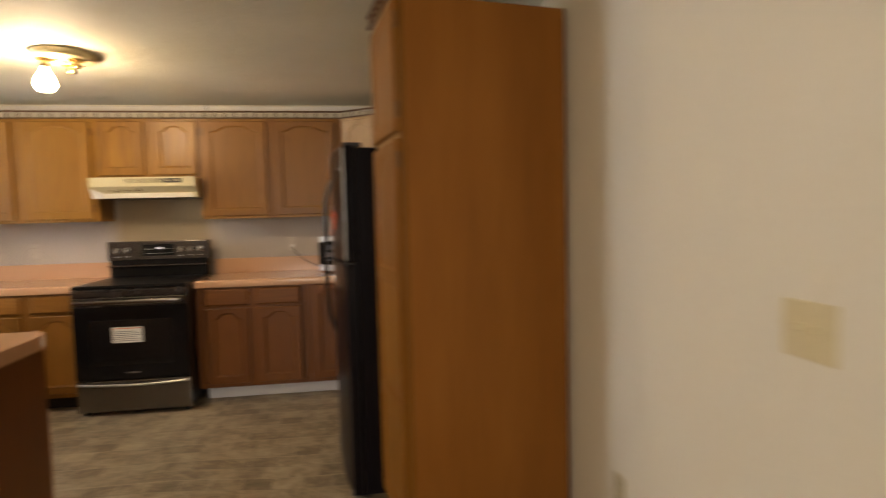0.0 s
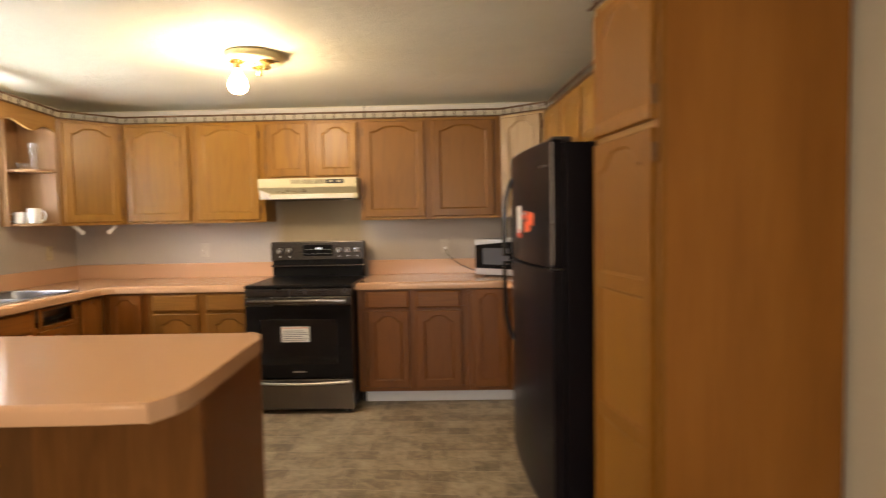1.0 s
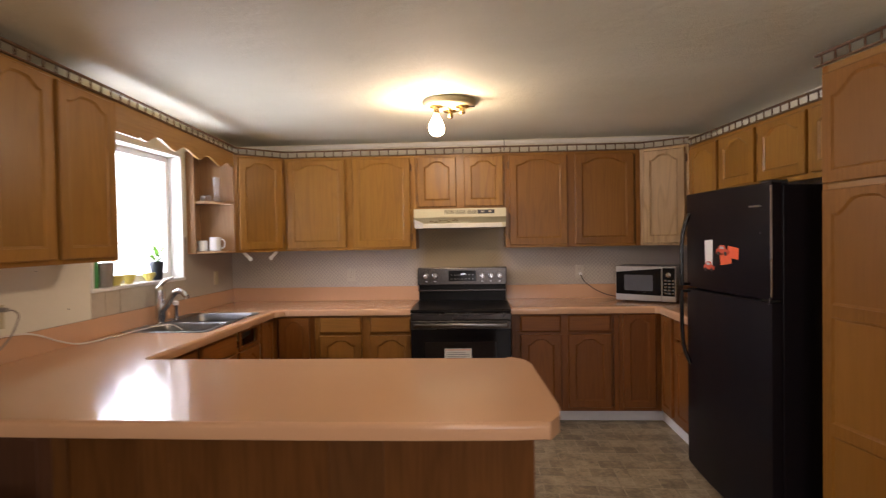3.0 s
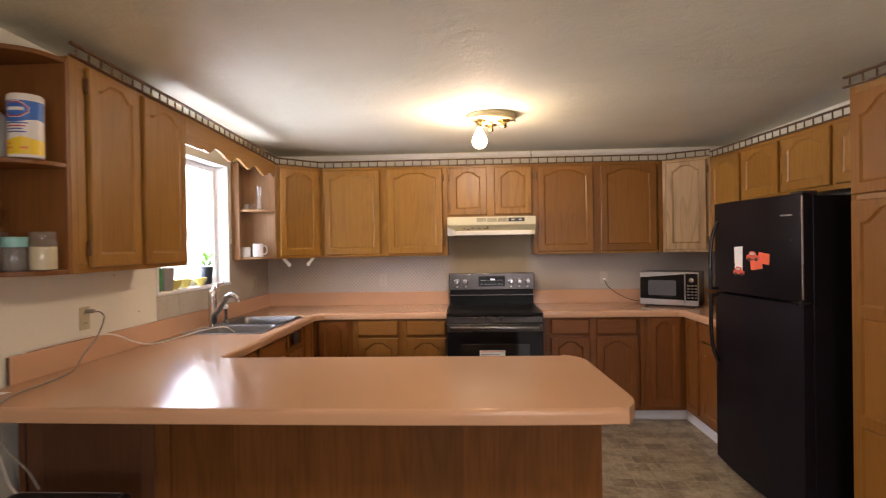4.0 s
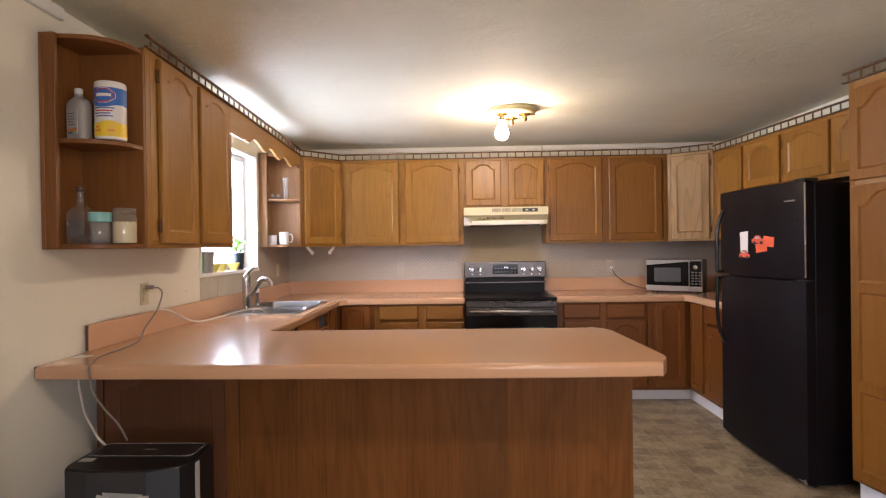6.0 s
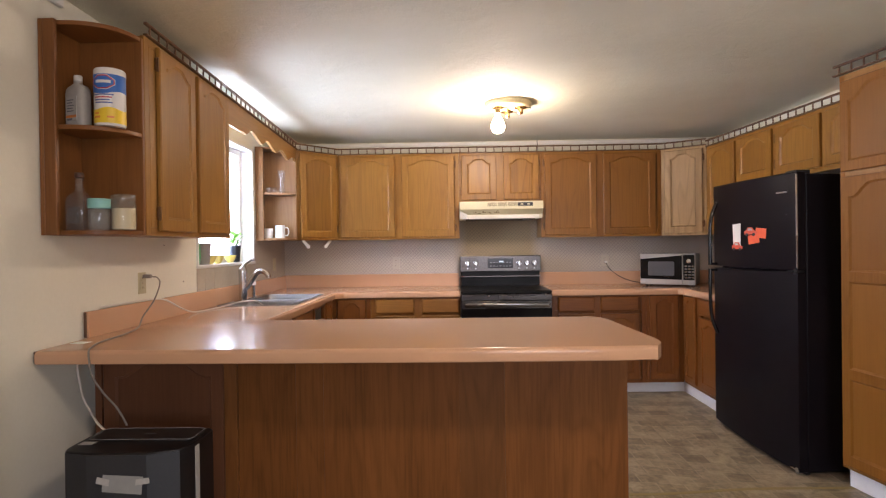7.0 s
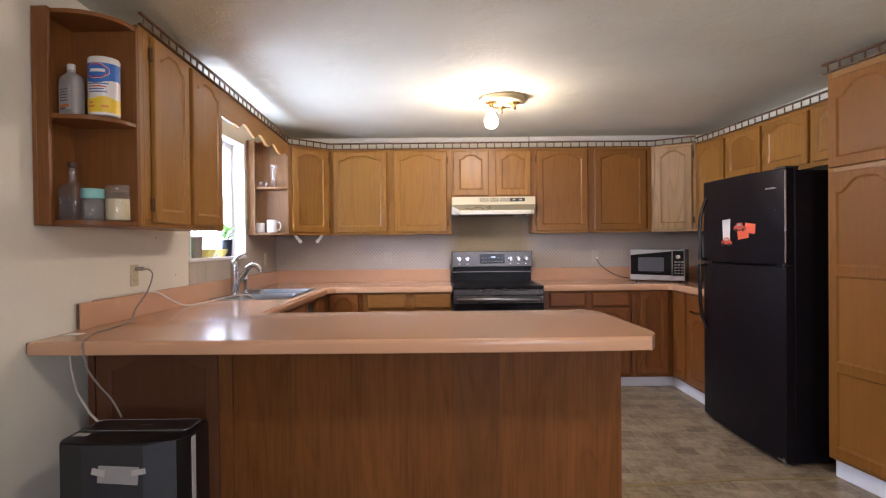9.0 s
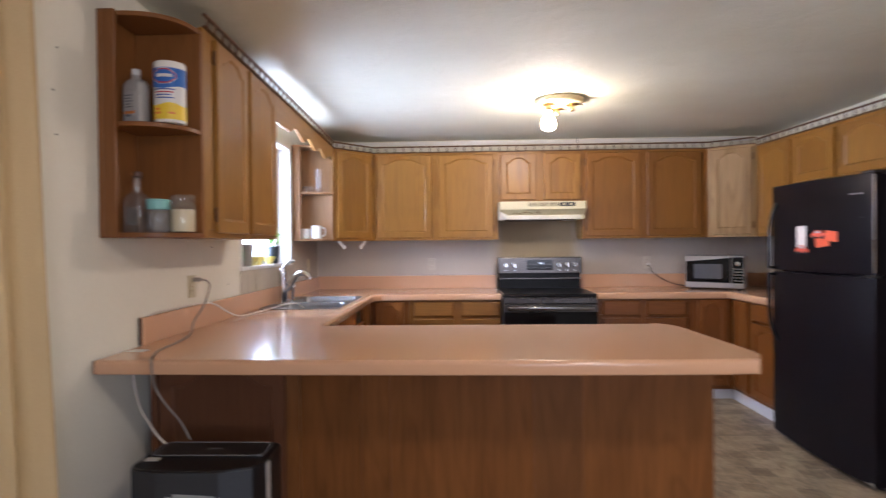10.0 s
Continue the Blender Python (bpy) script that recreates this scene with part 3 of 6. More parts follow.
structure("crown_trim_west", boxes((XL, XL + 0.022, YS, 2.46, ZC + 0.020, ZC + 0.073), bev=0.004), TRIM, "white trim strip under the ceiling", "trim")
structure("crown_trim_north", boxes((XL, XR, YB - 0.02, YB, ZC - 0.045, ZC - 0.012), bev=0.004), TRIM, "white trim strip above the cabinets", "trim")
structure("wallpaper_north", boxes((XL + 0.003, XR, YB - 0.003, YB + 0.001, 0.9, 1.70)), LATTICE, "cream trellis wallpaper above the counter", "wallpaper")
structure("wallpaper_west", boxes((XL - 0.001, XL + 0.003, WY1 + 0.004, YB - 0.004, 0.9, 1.50)), LATTICE, "cream trellis wallpaper beside the window", "wallpaper")
structure("wallpaper_under_window", boxes((XL - 0.001, XL + 0.003, WY0, 3.796, 0.9, WZ0 - 0.012), (XL - 0.001, XL + 0.0026, 3.799, 3.934, 0.9, WZ0 - 0.012), (XL - 0.001, XL + 0.003, 3.938, WY1 + 0.004, 0.9, WZ0 - 0.012)), AGED_PAPER, "stained beige paper strips under the window", "wallpaper")
structure("baseboard_north", boxes((-0.31, 0.835, 5.030, 5.045, 0.0, 0.092), bev=0.003), BASEBOARD, "white vinyl toe-kick strip under the cabinets", "baseboard")
structure("baseboard_east", boxes((0.835, 0.85, 4.1, 5.045, -0.01, 0.092), bev=0.003), BASEBOARD, "white vinyl toe-kick strip under the cabinets", "baseboard")
SEAM = speckled("yellowed_seam_tape", (0.30, 0.225, 0.075), (0.24, 0.175, 0.065), 40, 0.4)


def floor_seam():
    """A strip of tape that follows the floor."""
    bm = bmesh.new()
    rows = []
    for i in range(31):
        x = -0.43 + 1.50 * i / 30
        y = 3.01 + SEAM_BACK * ease((x + 0.25) / 0.85)
        rows.append([bm.verts.new((x, y + dy, floor_dip(x, y + dy) + dz)) for dy, dz in ((0, -0.002), (0, 0.0015), (0.025, 0.0015), (0.025, -0.002))])
    for a, b in zip(rows, rows[1:]):
        for k in range(4):
            bm.faces.new((a[k], a[(k + 1) % 4], b[(k + 1) % 4], b[k]))
    bm.faces.new(rows[0])
    bm.faces.new(rows[-1][::-1])
    return bm


SEAM_BACK = 0.20
structure("floor_seam", floor_seam(), SEAM, "yellowed seam strip across the vinyl floor", "floor seam")


def kitchen_window():
    m = thing("window_1", at(XL, WY0, WZ0), "white-framed kitchen window over the sink, bright daylight behind", "window", kind="structure")
    w, h = WY1 - WY0, WZ1 - WZ0
    f = 0.045
    part("jamb", boxes((-0.14, 0.012, 0, 0.018, 0, h), (-0.14, 0.012, w - 0.018, w, 0, h), (-0.14, 0.012, 0.018, w - 0.018, h - 0.018, h), bev=0.003), TRIM, m)
    part("window_sill", boxes((-0.14, 0.018, -0.005, w + 0.005, -0.012, 0.010), bev=0.004), TRIM, m)
    x0, x1 = -0.135, -0.085
    part("window_frame", boxes((x0, x1, 0.018, 0.018 + f, 0.01, h - 0.018), (x0, x1, w - 0.018 - f, w - 0.018, 0.01, h - 0.018), (x0, x1, 0.018 + f, w - 0.018 - f, 0.01, 0.01 + f), (x0, x1, 0.018 + f, w - 0.018 - f, h - 0.018 - f, h - 0.018), bev=0.004), TRIM, m)
    for z in (0.27, 0.60):
        part("muntin", boxes((-0.117, -0.105, 0.063, w - 0.063, z, z + 0.008), bev=0.001), CHROME, m)
    p = part("pane", boxes((-0.113, -0.109, 0.06, w - 0.06, 0.05, h - 0.06)), GLASS, m)
    p.visible_shadow = False


kitchen_window()


# Unseen window, added to give the fill lamp an opening.
def room_window():
    m = thing("window_2", at(SX0, YS, SZ0), "unseen white-framed window added to bring in fill light", "window", kind="structure")
    w, h = SX1 - SX0, SZ1 - SZ0
    f = 0.06
    part("window_frame", boxes((0, f, -0.12, -0.04, 0, h), (w - f, w, -0.12, -0.04, 0, h), (f, w - f, -0.12, -0.04, 0, f), (f, w - f, -0.12, -0.04, h - f, h), (w / 2 - 0.02, w / 2 + 0.02, -0.11, -0.05, f, h - f), bev=0.004), TRIM, m)
    part("window_sill", boxes((-0.03, w + 0.03, -0.04, 0.03, -0.02, 0.0), bev=0.004), TRIM, m)


room_window()

# ---- worktops ----
CT = 0.054
penin_right = -0.372
left_edge, back_edge = -2.185, 4.905
BOW = [(XL + 0.012, 2.268), (-2.55, 2.262), (-2.25, 2.253), (-1.90, 2.245), (-1.50, 2.238), (-1.10, 2.232), (-0.75, 2.233), (-0.52, 2.238)]
CUT_END = [(-0.402, 2.250), (-0.365, 2.318), (-0.355, 2.37), (-0.355, 2.44), (penin_right - 0.012, 3.02), (-0.408, 3.09), (-0.458, 3.140)]
plan_left = [
    (XL + 0.004, 2.285), *BOW, *CUT_END, (left_edge + 0.02, 3.140), (left_edge, 3.175),
    (left_edge, back_edge - 0.06), (left_edge + 0.06, back_edge), (-1.118, back_edge), (-1.118, YB - 0.004), (XL + 0.004, YB - 0.004)]
SINK = (-2.795, -2.250, 3.865, 4.735)
hole = rounded(SINK[0] + 0.025, SINK[1] - 0.025, SINK[2] + 0.025, SINK[3] - 0.025, 0.05)
top = thing("worktop", at(0, 0, 0), "salmon-pink laminate worktop with a breakfast peninsula", "countertop")
part("counter_slab", slab(plan_left, Z_CT - CT, Z_CT, 0.017, 5, [hole], 0.006), LAMINATE, top, smooth=True)
inner = [(x - 0.020, y + 0.004 * (i == 0)) for i, (x, y) in enumerate(CUT_END)]
part("square_end", slab([(x + 0.0015, y) for x, y in CUT_END] + inner[::-1], Z_CT - CT, Z_CT + 0.0006), LAMINATE, top, "square-cut laminate end band")
part("raw_edge", boxes((XL + 0.002, XL + 0.010, 2.274, 2.33, Z_CT - CT + 0.004, Z_CT - 0.004), bev=0.003), LAMINATE_RAW, top, "worn dark laminate end")
plan_right = [(-0.352, back_edge), (0.735, back_edge), (0.765, back_edge - 0.03), (0.765, 4.05), (XR - 0.004, 4.05), (XR - 0.004, YB - 0.004), (-0.352, YB - 0.004)]
top2 = thing("worktop", at(0, 0, 0), "salmon-pink laminate corner worktop beside the stove", "countertop")
part("counter_slab", slab(plan_right, Z_CT - CT, Z_CT, 0.016, rl=0.006), LAMINATE, top2, smooth=True)


def backsplash(label, *specs):
    b = thing("backsplash", at(0, 0, 0), label, "backsplash")
    for sp in specs:
        part("strip", boxes(sp, bev=0.004, seg=2), LAMINATE, b)
    return b


bs = backsplash("salmon-pink laminate upstand along the worktop", (XL + 0.004, XL + 0.026, 2.575, YB - 0.03, Z_CT - 0.001, 1.033), (XL + 0.004, -1.122, YB - 0.028, YB - 0.004, Z_CT - 0.001, 1.036))
part("raw_end", boxes((XL + 0.005, XL + 0.017, 2.572, 2.5748, Z_CT + 0.002, 1.03), bev=0.0005), LAMINATE_RAW, bs, "torn dark chipboard end")
backsplash("salmon-pink laminate upstand beside the stove", (-0.348, XR - 0.03, YB - 0.028, YB - 0.004, Z_CT - 0.001, 1.036), (XR - 0.028, XR - 0.004, 4.05, YB - 0.03, Z_CT - 0.001, 1.036))

# ---- wall cabinets ----


def wall_cabinet(label, m, w, d, z0, z1, doors, stiles=(), rail_mat=None, wood=None):
    c = thing("wall_cabinet", m, label, "kitchen cabinet", "oak wall cabinets")
    carcass(c, w, d, z0, z1, stiles, (), None, rail_mat, upright_mat=wood)
    for x0, x1, a, b, hinge in doors:
        panel_door(c, x0, x1, a, b, hinge=hinge, material=wood)
    return c


DU = YB - UF - 0.004
zd0, zd1 = Z_UP + 0.022, Z_TOP - 0.022
wall_cabinet("honey oak wall cabinet with two arched-panel doors", at(-2.235, UF, 0), 1.12, DU, Z_UP, Z_TOP, [(0.025, 0.525, zd0, zd1, ""), (0.59, 1.078, zd0, zd1, "r")], (0.557,))
wall_cabinet("short honey oak cabinet over the range hood with two doors", at(-1.114, UF, 0), 0.752, DU, 1.70, Z_TOP, [(0.022, 0.345, 1.722, zd1, "l"), (0.412, 0.735, 1.722, zd1, "r")], (0.378,), wood=OAK_FIGURED)
wall_cabinet("darker honey oak wall cabinet beside the range hood, two doors", at(-0.361, UF, 0), 1.106, DU, Z_UP, Z_TOP, [(0.035, 0.512, zd0, zd1, "l"), (0.575, 1.05, zd0, zd1, "")], (0.543,), wood=OAK_MID)


def diagonal(label, ax, ay, bx, by, corner, wood=None):
    """Corner cabinet whose front runs from a to b."""
    w = math.hypot(bx - ax, by - ay)
    rz = math.degrees(math.atan2(by - ay, bx - ax))
    m = at(ax, ay, 0, rz)
    c = thing("corner_cabinet", m, label, "kitchen cabinet", "oak wall cabinets")
    inv = m.inverted()
    plan = [(inv @ Vector((x, y, 0))).to_2d() for x, y in corner]
    part("body", slab(plan, Z_UP + 0.002, Z_TOP - 0.002), OAK, c)
    ff = 0.04
    for a, b in ((0, ff), (w - ff, w)):
        part("stile", boxes((a, b, 0, 0.018, Z_UP, Z_TOP), bev=0.0015), wood or OAK, c)
    for a, b in ((Z_UP, Z_UP + ff), (Z_TOP - ff, Z_TOP)):
        part("rail", boxes((ff, w - ff, 0.0008, 0.0178, a, b), bev=0.001), wood or OAK_X, c)
    panel_door(c, 0.03, w - 0.03, zd0, zd1, hinge="r", material=wood)
    return m, w


DLA, DLB = (LF, 4.965), (-2.237, UF)
dl_m, dl_w = diagonal("honey oak corner wall cabinet with one arched door", *DLA, *DLB, [(DLA[0] + 0.012, DLA[1] + 0.025), (DLB[0] - 0.002, DLB[1] + 0.022), (DLB[0] - 0.002, YB - 0.006), (XL + 0.006, YB - 0.006), (XL + 0.006, DLA[1] + 0.02), (DLA[0], DLA[1] + 0.02)])
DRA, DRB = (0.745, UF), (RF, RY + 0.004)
dr_w = diagonal("oak corner wall cabinet with window sheen painted in", *DRA, *DRB, [(DRA[0] + 0.012, DRA[1] + 0.02), (DRB[0] + 0.002, DRB[1] + 0.024), (XR - 0.006, DRB[1] + 0.024), (XR - 0.006, YB - 0.006), (DRA[0] + 0.002, YB - 0.006)], OAK_SHEEN)[1]
# over the refrigerator
over_m, Z_TOP_R = at(RF, RY, 0, RTURN), 2.138
wall_cabinet("honey oak wall cabinet between corner and refrigerator", over_m, 0.460, 0.32, Z_UP, Z_TOP_R, [(0.03, 0.44, zd0, 2.112, "")], rail_mat=OAK_Y)
wall_cabinet("short honey oak cabinets above the refrigerator with three doors", over_m @ at(0.463, 0, 0), 1.285, 0.228, 1.742, Z_TOP_R, [(0.02, 0.437, 1.772, 2.112, ""), (0.482, 0.915, 1.772, 2.112, "l"), (0.962, 1.262, 1.772, 2.112, "")], (0.459, 0.938), OAK_Y)
# window wall
CLY0, CLY1 = 2.575, 3.500
tall = wall_cabinet("honey oak wall cabinet beside the sink window, two doors", at(LF, CLY0, 0, 90), CLY1 - CLY0, LF - XL - 0.004, Z_UP, Z_TOP_W, [(0.098, 0.452, zd0, Z_TOP_W - 0.018, "l"), (0.492, 0.885, zd0, Z_TOP_W - 0.018, "")], (0.472,), OAK_Y, OAK_LIGHT)
part("hinge_stile", boxes((0.0385, 0.094, 0.0, 0.0186, Z_UP + 0.0385, Z_TOP_W - 0.0385), bev=0.001), OAK_LIGHT, tall)
WMID = (CLY1 - CLY0) / 2
sag(tall, SLOPE_W, WMID, Z_UP + 0.1, Z_TOP_W - 0.1)


def end_shelf(label, y_side, y_end, mids, z_top, wood, wood_y):
    """Open quarter-round shelves between the wall and a cabinet's side at y_side; y_end is the free end."""
    s = 1 if y_end > y_side else -1
    ob = thing("corner_shelf", at(XL + 0.004, y_side, 0), label, "open shelf", "open oak end shelves")
    depth, length, t = LF - XL - 0.008, abs(y_end - y_side), 0.018
    lo, hi = sorted((s * 0.001, s * t))
    part("side_panel", boxes((0, depth + 0.004, lo, hi, Z_UP, z_top), bev=0.002), wood, ob)
    lo, hi = sorted((s * t, s * length))
    part("back_panel", boxes((0, t, lo, hi, Z_UP, z_top), bev=0.002), wood, ob)
    lo, hi = sorted((s * (length - 0.02), s * length))
    part("end_stile", boxes((t + 0.0005, 0.066 if s < 0 else 0.048, lo, hi, Z_UP, z_top), bev=0.002), wood, ob)
    for z in (Z_UP, *mids, z_top - 0.02):
        pl = [(t, s * t)]
        for i in range(13):
            a = math.pi / 2 * i / 12
            # flattened quarter round
            pl.append((0.06 + (depth - 0.06) * math.cos(a) ** 0.85, s * (t + (length - t - 0.021) * math.sin(a) ** 0.85)))
        pl.append((t, s * (length - 0.021)))
        if s < 0:
            pl = pl[::-1]
        part("shelf", slab(pl, z + 0.001, z + 0.02, 0.003, 2), wood_y, ob)
    return ob


end_shelf("open quarter-round oak end shelf holding bottles and jars", CLY0 - 0.002, 2.325, (1.798,), 2.240, SHELF_OAK, SHELF_OAK_Y)
end_shelf("open oak shelf paled by painted window glare, with white mugs", 4.963, 4.76, (1.755,), Z_TOP, OAK_GLARE, OAK_GLARE_Y)


def valance():
    y0, y1 = CLY1 + 0.002, 4.962
    v = thing("window_valance", at(LF + 0.001, y0, 0, 90), "scalloped oak valance board over the sink window", "valance")
    w = y1 - y0
    pts = []
    n = 96
    for i in range(n + 1):
        u = i / n
        ph = (u * 4.6 + 0.10) % 1.0
        wave = 0.5 - 0.5 * math.cos(2 * math.pi * ph ** 0.72)
        z = 2.068 - 0.04 * u + (0.045 * wave if u > 0.14 else 0.0)
        pts.append((w * u, z))
    outline = pts + [(w, Z_TOP + 0.004), (0, Z_TOP_W + SLOPE_W * WMID)]
    part("board", upright(slab(outline, -0.018, 0.0, 0.0)), VALANCE_OAK, v)


valance()

g_l = "dark turned oak gallery rail along the cabinet tops"
gallery(at(LF, CLY0, Z_TOP_W - SLOPE_W * WMID, 90) @ pose(0, 0, 0, 0, math.degrees(math.atan(-SLOPE_W)), 0), CLY1 - CLY0, g_l)
gallery(at(LF, CLY1, Z_TOP_W + SLOPE_W * WMID, 90) @ pose(0, 0, 0, 0, math.degrees(math.atan2(Z_TOP_W + SLOPE_W * WMID - Z_TOP - 0.004, 4.965 - CLY1)), 0), 4.965 - CLY1, g_l)
gallery(at(*DLA, Z_TOP, math.degrees(math.atan2(DLB[1] - DLA[1], DLB[0] - DLA[0]))), dl_w, g_l)
gallery(at(-2.237, UF, Z_TOP), 2.98, g_l)
gallery(at(*DRA, Z_TOP, math.degrees(math.atan2(DRB[1] - DRA[1], DRB[0] - DRA[0]))), dr_w, g_l)
gallery(over_m @ at(0, 0, Z_TOP_R), 1.748, g_l)

# ---- base cabinets ----
ZB0, ZB1 = 0.105, Z_CT - CT - 0.001
BF = 4.935          # front of the back base cabinets


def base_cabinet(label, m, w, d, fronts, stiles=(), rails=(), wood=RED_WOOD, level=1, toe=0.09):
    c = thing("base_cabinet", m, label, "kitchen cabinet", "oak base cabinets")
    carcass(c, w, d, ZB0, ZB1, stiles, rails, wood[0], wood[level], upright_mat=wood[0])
    part("plinth", boxes((0.0, w, toe + 0.02, d, 0.0, ZB0 + 0.001)), SHADE_BLACK, c)
    for kind, x0, x1, a, b in fronts:
        if kind == "drawer":
            drawer_front(c, x0, x1, a, b, wood[level])
        else:
            panel_door(c, x0, x1, a, b, material=wood[0])
    return c


dz0, dz1, wz0, wz1 = 0.135, 0.703, 0.722, 0.850
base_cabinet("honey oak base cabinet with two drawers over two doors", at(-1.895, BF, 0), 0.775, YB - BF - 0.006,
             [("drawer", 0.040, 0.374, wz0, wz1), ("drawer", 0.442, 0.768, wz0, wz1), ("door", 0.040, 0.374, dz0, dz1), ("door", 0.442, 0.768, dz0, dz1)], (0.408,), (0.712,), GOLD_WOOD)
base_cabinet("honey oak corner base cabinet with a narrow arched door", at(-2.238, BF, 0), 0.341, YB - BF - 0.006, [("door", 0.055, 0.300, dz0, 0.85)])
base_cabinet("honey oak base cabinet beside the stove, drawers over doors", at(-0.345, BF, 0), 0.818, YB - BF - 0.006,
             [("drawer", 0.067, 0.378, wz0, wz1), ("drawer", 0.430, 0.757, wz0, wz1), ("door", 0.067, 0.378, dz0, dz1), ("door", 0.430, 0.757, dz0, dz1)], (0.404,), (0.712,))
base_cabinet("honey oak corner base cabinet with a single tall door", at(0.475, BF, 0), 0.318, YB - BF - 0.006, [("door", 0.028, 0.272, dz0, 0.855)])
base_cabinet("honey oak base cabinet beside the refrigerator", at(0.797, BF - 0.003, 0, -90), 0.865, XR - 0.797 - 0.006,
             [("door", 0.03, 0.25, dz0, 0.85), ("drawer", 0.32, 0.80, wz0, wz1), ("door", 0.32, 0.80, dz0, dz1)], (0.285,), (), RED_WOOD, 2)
# sink run, facing the stove side
BLX = -2.24
sinkc = thing("base_cabinet", at(BLX, 3.16, 0, 90), "honey oak sink base with one drawer front missing", "kitchen cabinet", "oak base cabinets")
W = BF - 3.165
part("body", boxes((0.002, W, 0.15, BLX - XL - 0.006, ZB0, 0.70), bev=0.002), LIT_RED_WOOD[0], sinkc)
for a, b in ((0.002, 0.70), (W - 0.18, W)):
    part("upper_body", boxes((a, b, 0.15, BLX - XL - 0.006, 0.701, ZB1), bev=0.002), LIT_RED_WOOD[0], sinkc)
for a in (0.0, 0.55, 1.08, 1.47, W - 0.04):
    part("stile", boxes((a, a + 0.04, 0, 0.019, ZB0, ZB1), bev=0.0015), LIT_RED_WOOD[0], sinkc)
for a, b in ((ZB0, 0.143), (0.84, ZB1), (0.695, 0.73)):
    part("rail", boxes((0.04, W - 0.04, 0.0008, 0.0188, a, b), bev=0.001), LIT_RED_WOOD[2], sinkc)
part("inner_backing", boxes((0.04, 1.46, 0.10, 0.105, ZB0 + 0.01, 0.86)), SHADE_BLACK, sinkc)
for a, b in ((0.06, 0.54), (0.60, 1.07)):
    drawer_front(sinkc, a, b, wz0 - 0.01, wz1, LIT_RED_WOOD[2])
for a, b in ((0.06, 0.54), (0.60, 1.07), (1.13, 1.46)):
    panel_door(sinkc, a, b, dz0, dz1, material=LIT_RED_WOOD[0])
panel_door(sinkc, 1.52, W - 0.02, dz0, 0.85, material=LIT_RED_WOOD[0])
part("opening_frame", boxes((1.135, 1.165, -0.014, 0.0, 0.71, 0.85), (1.455, 1.485, -0.014, 0.0, 0.71, 0.85), (1.165, 1.455, -0.014, 0.0, 0.71, 0.732), (1.165, 1.455, -0.014, 0.0, 0.83, 0.85), bev=0.002), LIT_RED_WOOD[2], sinkc)
part("plinth", boxes((0.0, W, 0.11, BLX - XL - 0.006, 0.0, ZB0 - 0.001)), SHADE_BLACK, sinkc)

# ---- peninsula ----
PX0, PX1, PY0, PY1 = -2.775, -0.42, 2.582, 3.10
pn = thing("peninsula_cabinet", at(PX0, PY0, 0), "dark-stained oak panelled peninsula carrying the breakfast counter", "kitchen cabinet")
L, D = PX1 - PX0, PY1 - PY0
part("body", boxes((0.004, L - 0.004, 0.004, D, 0.0, ZB1), bev=0.002), OAK_DARK, pn)
sx = -2.155 - PX0
part("end_stile", boxes((0.0, 0.03, -0.018, 0.003, 0.0, ZB1 - 0.002), bev=0.002), OAK_RED, pn)
panel_door(pn, 0.036, sx - 0.042, 0.06, ZB1 - 0.012, rise=0.07, material=OAK_RED, name="end_panel")
part("stile", boxes((sx - 0.04, sx + 0.018, -0.026, 0.003, 0.0, ZB1 - 0.002), bev=0.003), SHELF_OAK, pn)
VENEER = lacquer(dull(oak("brown_oak_veneer", "z", (0.245, 0.098, 0.025), (0.098, 0.036, 0.010), 0.40, 2.3, 0.70, 0.30, 0.20), 0.15), 0.0, 0.3)
strips = [sx + 0.018, -1.880 - PX0, -1.757 - PX0, -1.156 - PX0, -0.956 - PX0, L]
for i, (a, b) in enumerate(zip(strips, strips[1:])):
    part("front_panel", boxes((a + 0.0004, b - 0.0004, -0.006, 0.0035, 0.0, ZB1 - 0.002)), OAK_DARK if i == 3 else VENEER, pn)
part("side_panel", boxes((L - 0.004, L + 0.004, 0.0, D, 0.0, ZB1 - 0.002), bev=0.001), oak("red_oak_veneer", "z", (0.20, 0.068, 0.014), (0.11, 0.036, 0.007), 0.42, 3.0, 0.8, 0.16, 0.12), pn)

# ---- pantry ----
PR = -90 + 9.0
pan = thing("pantry_cabinet", at(0.970, 3.245, 0, PR), "tall honey oak pantry cabinet with two stacked doors", "pantry cabinet")
PW, PD, PH = 0.515, 0.69, 2.208
part("body", boxes((0.002, PW - 0.016, 0.019, PD, 0.105, PH - 0.032), bev=0.002), OAK, pan)
part("side_panel", boxes((PW - 0.016, PW, 0.019, PD, 0.0, PH - 0.030), bev=0.002), PANTRY_SIDE, pan)
for a, b in ((0, 0.03), (PW - 0.04, PW)):
    part("stile", boxes((a, b, 0, 0.0188, 0.1, PH), bev=0.002), OAK_FRAME, pan)
for a, b in ((0.1, 0.14), (1.633, 1.688), (PH - 0.055, PH)):
    part("rail", boxes((0.03, PW - 0.04, 0.0008, 0.0188, a, b), bev=0.001), OAK_Y, pan)
panel_door(pan, 0.018, PW - 0.028, 1.678, PH - 0.038, hinge="r", rise=0.075, material=OAK_FRAME, field=OAK_PLAIN)
panel_door(pan, 0.018, PW - 0.028, 0.118, 1.650, panels=(0.460, 0.990), hinge="r", rise=0.075, material=OAK_FRAME, field=OAK_PLAIN)
part("plinth", boxes((0.0, PW - 0.016, 0.055, PD, 0.0, 0.1)), SHADE_BLACK, pan)
